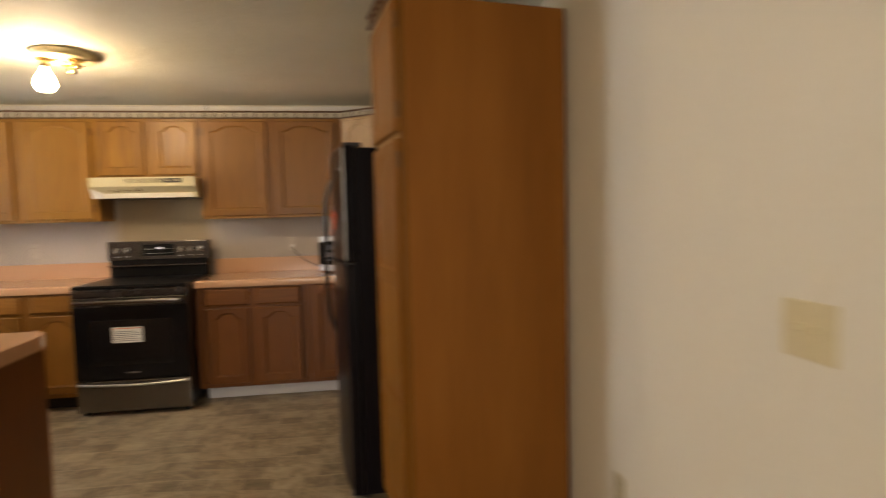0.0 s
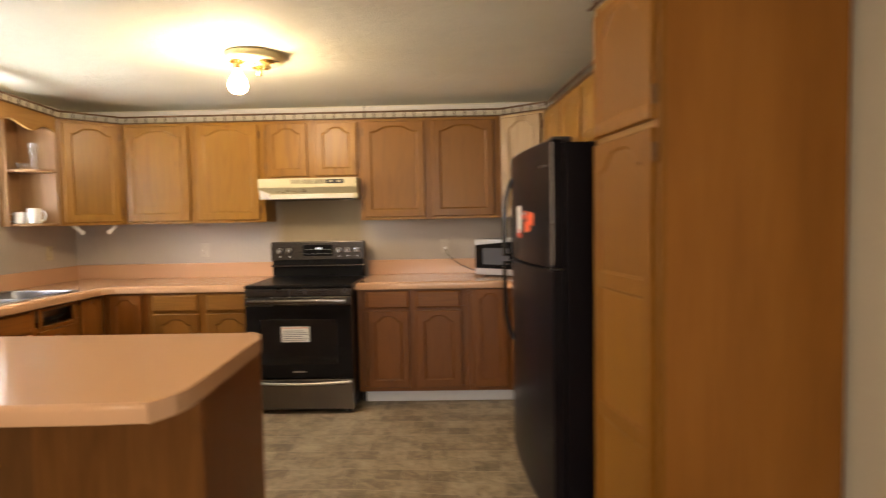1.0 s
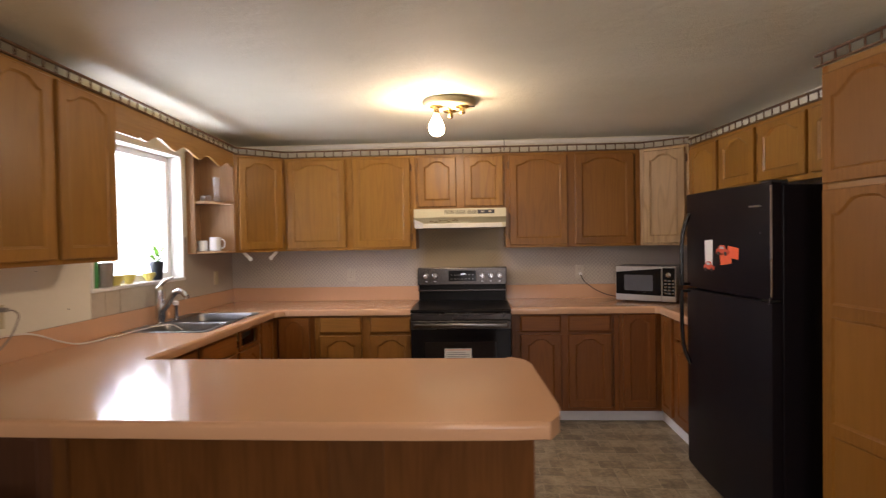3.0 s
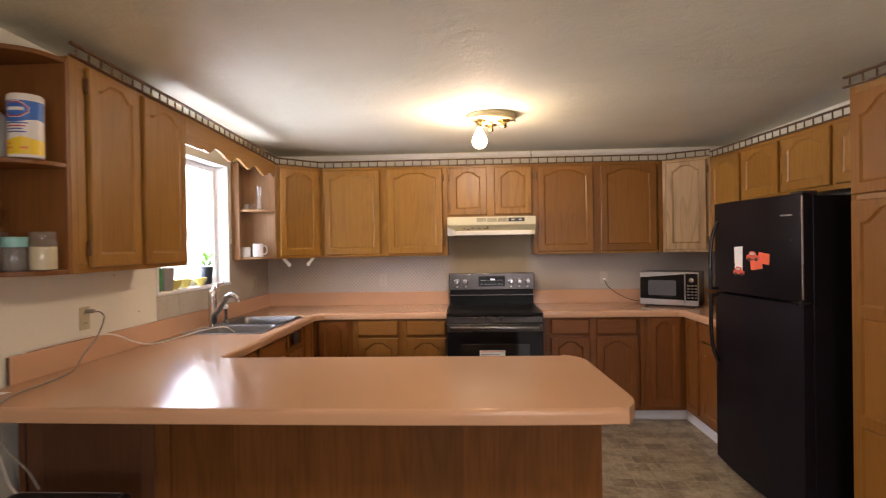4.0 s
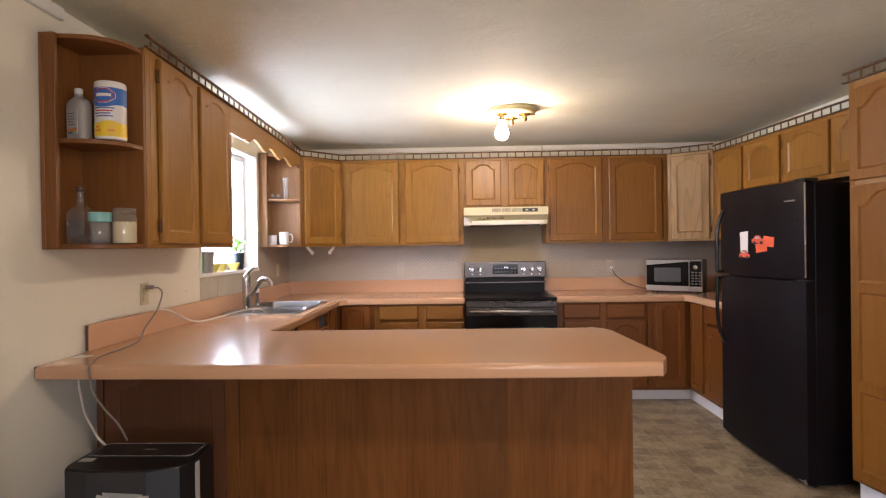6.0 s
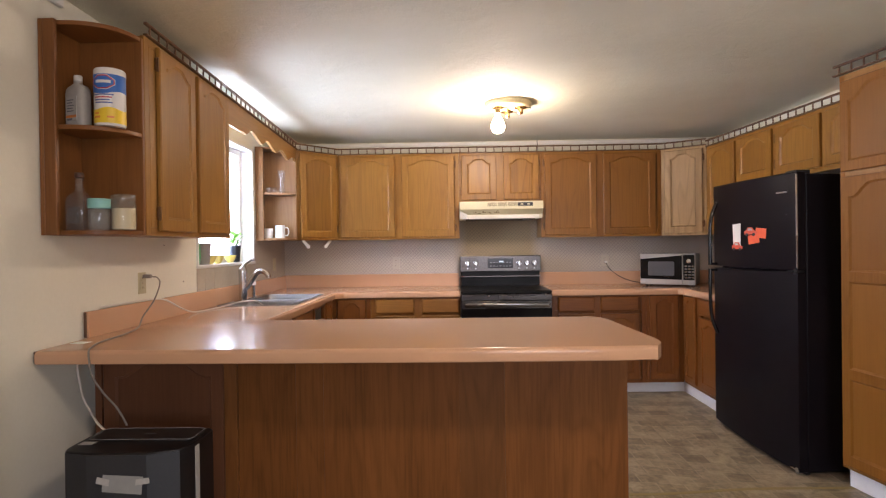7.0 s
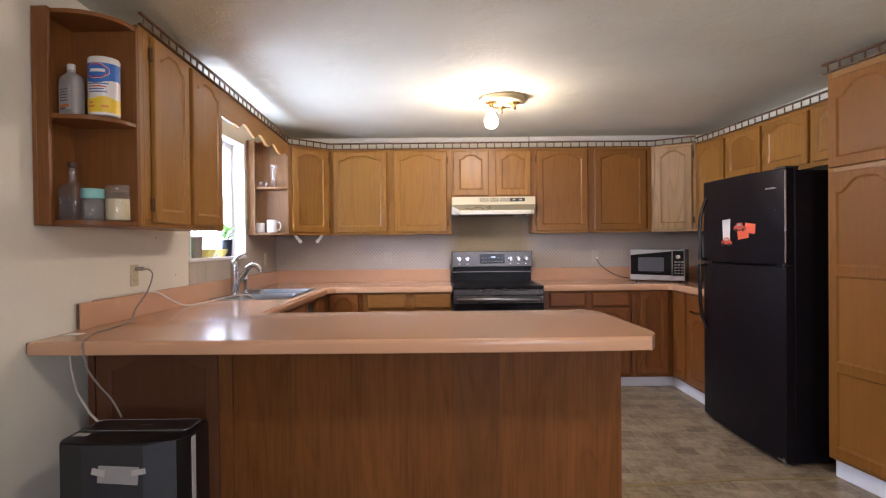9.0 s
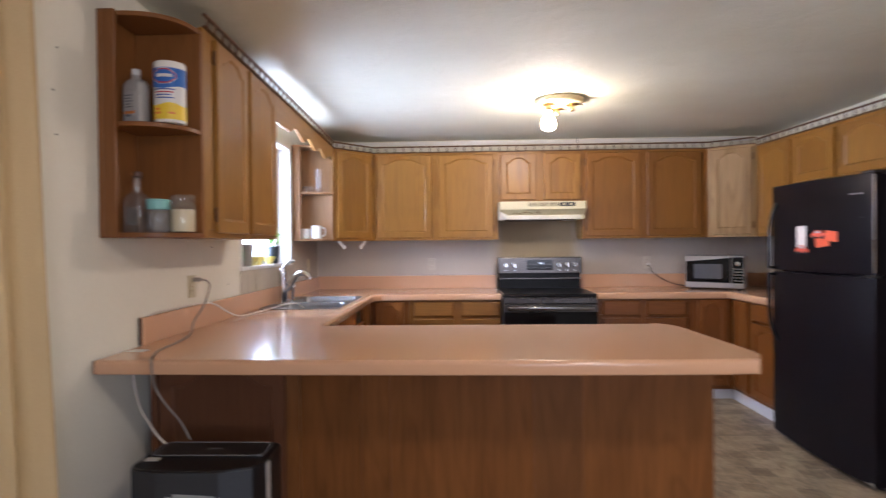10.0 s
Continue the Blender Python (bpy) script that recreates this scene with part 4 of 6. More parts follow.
part("kick_strip", boxes((0.0, PW, 0.045, 0.055, 0.0, 0.09), bev=0.002), BASEBOARD, pan, "white vinyl toe-kick strip")
sag(pan, 0.0, 0.0, 0.5, 0.0, -0.06)
gallery(pan.matrix_world @ at(-0.02, -0.01, PH), PW + 0.02, "dark turned oak gallery rail on the pantry")

# ---- refrigerator ----


def refrigerator():
    f = thing("refrigerator", at(0.708, 4.196, 0, -90 + 6.4), "black top-freezer refrigerator with magnets on its door", "refrigerator")
    w, d, h, split = 0.835, 0.62, 1.705, 1.128
    part("body", boxes((0.005, w - 0.005, 0.065, d, 0.02, h - 0.012), bev=0.006, seg=2), BLACK, f)
    bulge = 0.028

    def door(z0, z1, name):
        pl = [(w - 0.002, 0.058), (0.002, 0.058)]
        n = 14
        front = []
        for i in range(n + 1):
            u = i / n
            front.append((0.002 + (w - 0.004) * u, 0.008 - bulge * (1 - (2 * u - 1) ** 2)))
        pl = front + [(w - 0.002, 0.058), (0.002, 0.058)]
        return part(name, slab(pl, z0, z1, 0.008, 3), BLACK, f, smooth=True)

    fd = door(split + 0.006, h, "freezer_door")
    door(0.024, split - 0.006, "fridge_door")
    part("base_grille", boxes((0.02, w - 0.02, 0.06, 0.09, 0.0, 0.043), bev=0.003), BLACK_TRIM, f)
    for z in (split - 0.004, 0.03):
        part("hinge_bracket", boxes((w - 0.085, w - 0.005, 0.0, 0.06, z, z + 0.008), (w - 0.03, w - 0.012, 0.002, 0.02, z - 0.012, z + 0.018), bev=0.002), STEEL if z < 0.1 else BLACK_TRIM, f, "steel door hinge")
    part("hinge_cover", boxes((w - 0.10, w - 0.01, 0.01, 0.10, h - 0.012, h + 0.012), bev=0.005), BLACK_TRIM, f)
    for s, far in ((1, 1.585), (-1, 0.655)):
        z = split + s * 0.014
        pts = [(0.040, -0.046, z), (0.040, -0.047, z + s * 0.05), (0.040, -0.047, z + s * 0.20), (0.041, -0.043, far - s * 0.16), (0.044, -0.030, far - s * 0.08), (0.048, -0.008, far - s * 0.02), (0.050, 0.004, far)]
        hd = part("handle", tube(pts, 0.0125, 10, 6), BLACK_GLOSS, f, "curved black door handle", smooth=True)
        part("handle_bracket", boxes((0.030, 0.052, -0.048, 0.008, min(z, z + s * 0.016), max(z, z + s * 0.016)), bev=0.003), BLACK_GLOSS, hd)
    part("worn_edge", boxes((w - 0.0085, w - 0.0006, 0.0035, 0.0110, split + 0.02, h - 0.014), bev=0.001), STEEL, fd, "worn silver door edge")
    part("badge", boxes((w - 0.155, w - 0.070, -0.010, 0.004, 1.590, 1.598), bev=0.001), STEEL, f, "small silver badge")
    sag(f, -0.075, 0.0, 1.10, 0.03)
    part("screw_cover", lathe([(0, 0.004), (0.006, 0.003), (0.007, 0)], 10), BLACK_TRIM, f).matrix_local = pose(w - 0.08, 0.002, 1.46, 90)
    return f


fridge = refrigerator()
FM = fridge.matrix_world


def fridge_front(x):
    """Depth of the refrigerator's curved door at x."""
    u = (x - 0.002) / 0.831
    return 0.008 - 0.028 * (1 - (2 * u - 1) ** 2)


def magnet(name, label, x, z, pieces, size=1.35):
    ends = [p[0] * size * 1.3 for q in pieces for p in q[1]]
    mid = (min(ends) + max(ends)) / 2
    lean = math.degrees(math.atan2(fridge_front(x + mid + 0.01) - fridge_front(x + mid - 0.01), 0.02))
    t = thing(name, FM @ at(x + mid, fridge_front(x + mid) - 0.002, z, lean) @ at(-mid, 0, 0), label, "magnet", "things on the refrigerator")
    for pname, outline, thick, material, y in pieces:
        part(pname, upright(slab([(px * size * 1.3, pz * size) for px, pz in outline], 0, thick, 0.0), -y), material, t)
    return t


CAR_RED = speckled("red_printed_magnet", (0.60, 0.07, 0.035), (0.70, 0.13, 0.06), 60, 0.4)
ORANGE_CARD = speckled("orange_card", (0.82, 0.13, 0.04), (0.72, 0.10, 0.03), 40, 0.5)
CAR_GREY = mat("grey_magnet_print", (0.45, 0.46, 0.48), 0.4)
CAR_DARK = mat("dark_magnet_print", (0.04, 0.035, 0.035), 0.4)
car = [(0, 0.008), (0.065, 0.008), (0.068, 0.022), (0.052, 0.026), (0.042, 0.042), (0.020, 0.042), (0.010, 0.028), (0, 0.024)]
win = [(0.020, 0.027), (0.044, 0.027), (0.039, 0.037), (0.022, 0.037)]


def wheel(cx):
    return [(cx + 0.008 * math.cos(a * math.pi / 5), 0.008 + 0.008 * math.sin(a * math.pi / 5)) for a in range(10)]


def car_pieces(dx, dz, y):
    sh = lambda o: [(x + dx, z + dz) for x, z in o]
    return [("car_body", sh(car), 0.003, CAR_RED, y), ("car_window", sh(win), 0.001, CAR_GREY, y + 0.0035), ("wheel", sh(wheel(0.014)), 0.001, CAR_DARK, y + 0.0035), ("wheel", sh(wheel(0.052)), 0.001, CAR_DARK, y + 0.0035)]


magnet("paper_note", "narrow white note held by a red car magnet", 0.262, 1.275, [("note", [(0.006, 0.010), (0.052, 0.004), (0.054, 0.112), (0.002, 0.108)], 0.0008, PAPER, 0.0)] + car_pieces(0.0, -0.022, 0.002))
magnet("orange_card", "orange cards held by a red car magnet", 0.405, 1.315, [("card", [(0.020, -0.022), (0.078, -0.012), (0.075, 0.030), (0.015, 0.020)], 0.0008, ORANGE_CARD, 0.0), ("card", [(0.052, 0.012), (0.112, 0.005), (0.115, 0.050), (0.062, 0.058)], 0.0008, ORANGE_CARD, 0.0015)] + car_pieces(0.0, 0.018, 0.003))

# ---- stove ----


def stove():
    s = thing("electric_range", at(-1.1155, 4.758, 0), "black stainless electric range with a label on its oven door", "stove")
    w, d = 0.761, 0.700
    part("body", boxes((0.004, w - 0.004, 0.045, d - 0.02, 0.03, 0.90), bev=0.003), BLACK_TRIM, s)
    part("cooktop", boxes((0.0, w, 0.012, d - 0.075, 0.896, 0.922), bev=0.008, seg=2), BLACK_ENAMEL, s)
    for i, (x, y, r) in enumerate(((0.2, 0.18, 0.105), (0.56, 0.18, 0.085), (0.2, 0.44, 0.085), (0.56, 0.44, 0.105))):
        part("burner_ring", lathe([(r - 0.004, 0.9222), (r - 0.004, 0.9228), (r, 0.9228), (r, 0.9222)], 36, x, y), mat("grey_print", (0.022, 0.022, 0.023), 0.35), s)
    part("back_riser", boxes((0.012, w - 0.012, d - 0.085, d - 0.01, 0.915, 1.06), bev=0.004), BLACK_ENAMEL, s)
    part("riser_ledge", boxes((0.006, w - 0.006, d - 0.11, d - 0.01, 1.005, 1.02), bev=0.003), BLACK_STEEL, s)
    bg = part("backguard", boxes((0.0, w, d - 0.09, d - 0.008, 1.055, 1.205), bev=0.007, seg=2), BLACK_STEEL, s)
    y = d - 0.0905
    part("display_panel", boxes((0.265, 0.50, y - 0.002, y + 0.004, 1.088, 1.178), bev=0.002), BLACK_GLASS, bg)
    for i in range(3):
        part("digit", boxes((0.372 + i * 0.014, 0.382 + i * 0.014, y - 0.003, y, 1.142, 1.156), bev=0.0005), DISPLAY, bg, "lit clock digit")
    for r in range(2):
        for i in range(7):
            x = 0.285 + i * 0.030
            if r == 1 and 2 < i < 4:
                continue
            part("touch_mark", boxes((x, x + 0.016, y - 0.0026, y, 1.105 + r * 0.035, 1.108 + r * 0.035)), CAP_GREY, bg)
    for x in (0.075, 0.150, 0.555, 0.628, 0.700):
        k = part("knob", lathe([(0.024, 0), (0.024, 0.005), (0.018, 0.009), (0.017, 0.028), (0.014, 0.032), (0, 0.032)], 20), STEEL, bg, "brushed steel knob", smooth=True)
        k.matrix_local = pose(x, y, 1.133, 90)
        part("grip", boxes((x - 0.005, x + 0.005, y - 0.043, y - 0.032, 1.113, 1.153), bev=0.002), CHROME, bg)
        part("mark", boxes((x - 0.007, x + 0.007, y - 0.0008, y, 1.083, 1.088)), PAPER, bg)
    part("control_strip", boxes((0.002, w - 0.002, 0.008, 0.05, 0.842, 0.894), bev=0.005, seg=2), BLACK_STEEL, s)
    for i in range(4):
        part("vent_slot", boxes((0.10 + i * 0.14, 0.20 + i * 0.14, 0.005, 0.010, 0.880, 0.886)), SHADE_BLACK, s)
    dr = part("oven_door", boxes((0.004, w - 0.004, 0.002, 0.047, 0.262, 0.838), bev=0.005, seg=2), BLACK_GLASS, s)
    part("door_cap", boxes((0.004, w - 0.004, -0.002, 0.02, 0.775, 0.838), bev=0.004), BLACK_STEEL, dr)
    part("oven_handle", boxes((0.03, w - 0.03, -0.058, -0.036, 0.792, 0.828), bev=0.010, seg=3), HANDLE_STEEL, dr, "dark brushed steel bar handle", smooth=True)
    for x in (0.05, w - 0.075):
        part("handle_post", boxes((x, x + 0.025, -0.045, 0.0, 0.798, 0.822), bev=0.004), BLACK_STEEL, dr)
    part("inner_window", boxes((0.11, w - 0.11, 0.0005, 0.003, 0.36, 0.68), bev=0.001), speckled("smoked_glass", (0.012, 0.012, 0.013), (0.009, 0.009, 0.010), 8, 0.05), dr)
    lb = part("label_sticker", boxes((0.258, 0.458, -0.0012, 0.003, 0.520, 0.630)), PAPER, dr, "white warning sticker")
    part("label_header", boxes((0.264, 0.452, -0.0018, 0.001, 0.618, 0.623)), WARN_INK, lb)
    for i in range(6):
        part("text_bar", boxes((0.272, 0.442 - 0.03 * (i % 3 == 2), -0.0018, 0.001, 0.532 + i * 0.013, 0.536 + i * 0.013)), INK, lb)
    part("badge", boxes((0.335, 0.425, 0.000, 0.003, 0.302, 0.312)), STEEL, dr)
    dw = part("storage_drawer", boxes((0.004, w - 0.004, 0.004, 0.047, 0.035, 0.252), bev=0.006, seg=2), HANDLE_STEEL, s, "smoked steel storage drawer")
    pts = [(0.02, 0.0, 0.232), (w * 0.25, -0.016, 0.226), (w * 0.5, -0.020, 0.223), (w * 0.75, -0.016, 0.226), (w - 0.02, 0.0, 0.232)]
    part("drawer_lip", tube(pts, 0.009, 8, 6), STEEL, dw, smooth=True)
    for x in (0.03, w - 0.06):
        part("foot", boxes((x, x + 0.03, 0.06, 0.09, 0.0, 0.031)), BLACK_TRIM, s)
    return s


stove()

# ---- range hood ----


def hood():
    h = thing("range_hood", at(-1.112, 5.07, 1.545), "almond enamel range hood with slotted front, grease-stained", "range hood")
    w, d, t = 0.748, YB - 5.07 - 0.006, 0.152
    f, g, zb = 0.05, 0.11, 0.083        # front of the band, front of the lip, foot of the band
    bm = bmesh.new()
    prof = [(f, t), (f, zb), (f + 0.006, zb - 0.004), (g, 0.036), (g, 0.0), (d, 0.0), (d, t)]
    a = [bm.verts.new((0.0, y, z)) for y, z in prof]
    b = [bm.verts.new((w, y, z)) for y, z in prof]
    for i in range(len(prof)):
        j = (i + 1) % len(prof)
        bm.faces.new((a[i], a[j], b[j], b[i]))
    bm.faces.new(a)
    bm.faces.new(b[::-1])
    bmesh.ops.bevel(bm, geom=list(bm.edges), offset=0.002, segments=2, affect="EDGES")
    part("canopy", bm, ALMOND, h, smooth=True)
    part("lip", boxes((0.072, w - 0.030, g - 0.008, g + 0.004, -0.003, 0.033), bev=0.003), HOOD_LIP, h, "pale enamel lip")
    # folded gusset at one end
    q = bmesh.new()
    tri = [(-0.0015, f + 0.012, zb - 0.012), (0.070, g - 0.006, 0.040), (0.070, g - 0.006, 0.0), (-0.0015, g - 0.006, -0.004)]
    lo = [q.verts.new(p) for p in tri]
    hi = [q.verts.new((p[0], p[1] + 0.004, p[2])) for p in tri]
    q.faces.new(lo)
    q.faces.new(hi[::-1])
    for k in range(4):
        q.faces.new((lo[k], lo[(k + 1) % 4], hi[(k + 1) % 4], hi[k]))
    part("gusset", q, TRIM, h, "white folded end gusset")
    y = f
    for i in range(3):
        v = part("vent", boxes((0.25 + i * 0.09, 0.33 + i * 0.09, y - 0.0015, y + 0.002, 0.108, 0.140)), VENT_SHADOW, h)
        for k in range(4):
            part("slat", boxes((0.252 + i * 0.09, 0.328 + i * 0.09, y - 0.004, y, 0.111 + k * 0.0075, 0.1135 + k * 0.0075)), ALMOND, v)
    sp = part("switch_plate", boxes((0.518, 0.655, y - 0.002, y + 0.002, 0.108, 0.140), bev=0.001), BLACK_TRIM, h)
    for x in (0.545, 0.605):
        part("switch", boxes((x, x + 0.025, y - 0.006, y - 0.001, 0.118, 0.131), bev=0.002), IVORY, sp)
    tilt = math.degrees(math.atan2(zb - 0.04, g - f - 0.006))
    for i in range(26):
        x = random.uniform(0.13, 0.30) if i < 18 else random.uniform(0.28, 0.36)
        u = random.uniform(0.25, 0.7) + (0.3 - x) * 0.8
        o = part("grease_spot", boxes((-random.uniform(0.003, 0.009), 0.006, -0.003, 0.003, -0.0009, 0.0009), bev=0.0006), GREASE, h)
        o.matrix_local = pose(x, f + 0.006 + (g - f - 0.006) * u, zb - 0.004 - (zb - 0.04) * u - 0.0006, -tilt, 0, random.uniform(-12, 12))
    part("lower_filter", boxes((0.06, w - 0.06, 0.16, d - 0.05, -0.006, 0.001)), BLACK_STEEL, h)
    return h


hood()

# ---- microwave ----


def microwave():
    ax, ay, bx, by = 0.535, 5.255, 0.935, 5.02
    rz = math.degrees(math.atan2(by - ay, bx - ax))
    m = thing("microwave", at(ax, ay, Z_CT, rz), "stainless and black countertop microwave oven set in the corner", "microwave")
    w, d, z0, z1 = math.hypot(bx - ax, by - ay), 0.29, 0.014, 0.292
    part("body", boxes((0, w, 0.02, d, z0, z1), bev=0.004), BLACK_TRIM, m)
    dr = part("door", boxes((0, w * 0.775, -0.006, 0.02, z0, z1), bev=0.004), MICRO_STEEL, m)
    o = [(0.004, 0.066), (w * 0.765, 0.060), (w * 0.765, 0.276), (0.004, 0.244)]
    part("dark_band", upright(slab(o, 0, 0.002), 0.0), BLACK_GLASS, dr).location = (0, -0.0065, 0)
    part("viewing_window", upright(slab(rounded(0.07, w * 0.63, 0.095, 0.222, 0.012), 0, 0.0012), 0.0), speckled("mesh_window", (0.10, 0.105, 0.12), (0.075, 0.08, 0.09), 500, 0.15), dr).location = (0, -0.0085, 0)
    part("badge", boxes((0.18, 0.26, -0.0085, -0.006, 0.082, 0.09)), STEEL, dr)
    cp = part("control_panel", boxes((w * 0.775 + 0.002, w, -0.006, 0.02, z0, z1), bev=0.004), MICRO_STEEL, m)
    x0, x1 = w * 0.775 + 0.006, w - 0.006
    part("black_keypad", boxes((x0, x1, -0.009, -0.004, 0.058, 0.280), bev=0.002), BLACK_GLASS, cp)
    k = part("dial", lathe([(0.021, 0), (0.019, 0.014), (0, 0.015)], 20), CHROME, cp, smooth=True)
    k.matrix_local = pose((x0 + x1) / 2, -0.009, 0.225, 90)
    for r in range(5):
        for c in range(3):
            xx = x0 + 0.012 + c * 0.029
            part("key", boxes((xx, xx + 0.02, -0.0105, -0.008, 0.074 + r * 0.025, 0.086 + r * 0.025), bev=0.001), mat("key_grey", (0.16, 0.16, 0.17), 0.4) if (r + c) % 2 else STEEL, cp)
    part("open_button", boxes((x0 + 0.004, x1 - 0.004, -0.010, -0.005, 0.026, 0.052), bev=0.003), MICRO_STEEL, cp)
    for x in (0.05, w - 0.05):
        for y in (0.04, d - 0.04):
            part("foot", lathe([(0, 0.0), (0.012, 0.0), (0.012, 0.016), (0, 0.016)], 10, x, y), BLACK_TRIM, m)
    return m


microwave()

# ---- ceiling lamp ----


def ceiling_lamp():
    c = thing("ceiling_light", at(-0.765, 4.145, ZC + 0.0125), "brass ceiling light with three sockets and one lit bare bulb", "ceiling light")
    part("pan", lathe([(0, 0.0), (0.164, 0.0), (0.167, -0.010), (0.163, -0.026), (0.155, -0.036), (0.148, -0.040), (0.10, -0.042), (0.05, -0.043), (0, -0.043)], 48), PAN_CREAM, c, smooth=True)
    part("finial", lathe([(0, -0.041), (0.012, -0.041), (0.012, -0.055), (0.006, -0.062), (0.0, -0.064)], 16), BRASS, c, smooth=True)
    for i, (x, y) in enumerate(((-0.080, -0.050), (0.083, -0.035), (0.0, 0.085))):
        s = part("socket", lathe([(0.040, -0.036), (0.044, -0.044), (0.042, -0.050), (0.020, -0.054), (0.019, -0.085), (0.016, -0.090), (0.0, -0.090)], 24, x, y), BRASS, c, "brass lamp socket", smooth=True)
        part("fitter_screw", lathe([(0, 0), (0.004, 0.0), (0.004, 0.03), (0.006, 0.031), (0.006, 0.036), (0, 0.036)], 8), CHROME, s).matrix_local = pose(x + 0.040, y, -0.046, 0, 90, 0)
    x, y = -0.080, -0.050
    prof = [(0.0, -0.228), (0.022, -0.224), (0.038, -0.211), (0.047, -0.192), (0.048, -0.175), (0.041, -0.150), (0.026, -0.122), (0.015, -0.104), (0.0145, -0.088)]
    part("bulb", lathe(prof, 24, x, y), BULB_GLOW, c, "lit frosted light bulb", smooth=True)


ceiling_lamp()


# Unseen lamp: placed from the shadows it casts, its fixture made up.
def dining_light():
    c = thing("ceiling_light", at(-0.60, 0.92, ZC + 0.0255), "unseen dining area ceiling light with an assumed opal shade", "ceiling light")
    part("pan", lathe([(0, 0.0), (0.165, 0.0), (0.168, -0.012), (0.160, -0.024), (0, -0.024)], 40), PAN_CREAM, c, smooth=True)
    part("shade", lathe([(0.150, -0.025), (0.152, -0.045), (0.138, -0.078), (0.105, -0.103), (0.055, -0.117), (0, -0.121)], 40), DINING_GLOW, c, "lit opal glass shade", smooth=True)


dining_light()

# ---- sink and tap ----


def bowl(parent, x0, x1, y0, y1, depth):
    bm = bmesh.new()
    levels = [(0.0, 0.0045, 0.05), (0.006, -0.004, 0.05), (0.012, -0.05, 0.055), (0.018, -depth + 0.03, 0.06), (0.05, -depth, 0.05)]
    rings = []
    for ins, z, r in levels:
        rings.append([bm.verts.new((px, py, z)) for px, py in rounded(x0 + ins, x1 - ins, y0 + ins, y1 - ins, r)])
    n = len(rings[0])
    for a, b in zip(rings, rings[1:]):
        for i in range(n):
            bm.faces.new((a[i], a[(i + 1) % n], b[(i + 1) % n], b[i]))
    bm.faces.new(rings[-1])
    b = part("bowl", bm, SINK_STEEL, parent, smooth=True)
    part("drain", lathe([(0.045, -depth + 0.001), (0.042, -depth + 0.004), (0.03, -depth + 0.002), (0.0, -depth + 0.001)], 24, (x0 + x1) / 2, (y0 + y1) / 2), CHROME, b, smooth=True)


def sink():
    s = thing("kitchen_sink", at(0, 0, Z_CT), "double-bowl stainless steel sink set in the worktop", "sink")
    x0, x1, y0, y1 = SINK
    ym = 4.265
    b1, b2 = (x0 + 0.085, x1 - 0.03, y0 + 0.03, ym - 0.015), (x0 + 0.085, x1 - 0.03, ym + 0.015, y1 - 0.03)
    holes = [rounded(*b, 0.05) for b in (b1, b2)]
    part("rim", slab(rounded(x0, x1, y0, y1, 0.04), 0.0005, 0.005, 0.002, 2, holes), SINK_STEEL, s)
    bowl(s, *b1, 0.17)
    bowl(s, *b2, 0.17)
    return s


sink()


def tap():
    t = thing("kitchen_faucet", at(-2.735, 4.215, Z_CT + 0.005), "chrome single-lever kitchen faucet behind the sink", "faucet")
    part("deck_plate", slab(rounded(-0.028, 0.028, -0.12, 0.12, 0.027), 0.0, 0.008, 0.003, 2), CHROME, t, smooth=True)
    part("column", lathe([(0.027, 0.007), (0.026, 0.02), (0.031, 0.04), (0.030, 0.20), (0.031, 0.215), (0.030, 0.235), (0.022, 0.25), (0.0, 0.253)], 24), CHROME, t, smooth=True)
    part("spout", tube([(0.012, 0.0, 0.085), (0.05, -0.004, 0.125), (0.085, -0.01, 0.175), (0.115, -0.016, 0.208), (0.15, -0.02, 0.218), (0.18, -0.024, 0.205), (0.195, -0.026, 0.185)], 0.022, 14, 6, 0.018), CHROME, t, smooth=True)
    part("aerator", lathe([(0.0, 0.0), (0.018, 0.0), (0.0185, 0.02), (0, 0.022)], 16), CHROME, t, smooth=True).matrix_local = pose(0.199, -0.026, 0.170)
    part("lever", tube([(0.0, 0.0, 0.245), (0.014, 0.012, 0.272), (0.045, 0.03, 0.297), (0.075, 0.04, 0.305)], 0.015, 10, 6, 0.009), CHROME, t, smooth=True)
    return t


tap()
sp = thing("side_sprayer", at(-2.715, 4.375, Z_CT + 0.005), "chrome side sprayer with white cap at the sink", "sprayer")
part("holder", lathe([(0.022, 0.0), (0.022, 0.006), (0.014, 0.012), (0.013, 0.035), (0.015, 0.042), (0, 0.042)], 18), CHROME, sp, smooth=True)
part("spray_head", lathe([(0.010, 0.04), (0.013, 0.06), (0.014, 0.095), (0.017, 0.105), (0, 0.108)], 18), CHROME, sp, smooth=True)
part("cap", lathe([(0.0175, 0.104), (0.021, 0.112), (0.020, 0.128), (0.012, 0.136), (0, 0.137)], 18), WHITE_CERAMIC, sp, "white plastic cap", smooth=True)

# ---- cords ----
GREY_CORD = speckled("grey_rubber_cord", (0.25, 0.215, 0.185), (0.20, 0.172, 0.148), 80, 0.5)
WHITE_CORD = speckled("white_plastic_hose", (0.74, 0.68, 0.62), (0.68, 0.62, 0.56), 50, 0.45)
BLACK_CORD = speckled("black_rubber_cord", (0.03, 0.03, 0.032), (0.02, 0.02, 0.02), 50, 0.5)
cord = thing("extension_lead", at(-2.80, 3.05, 1.165), "grey power cord running from the outlet over the counter edge", "electric lead")


def rel(points, o):
    return [tuple(Vector(p) - Vector(o)) for p in points]


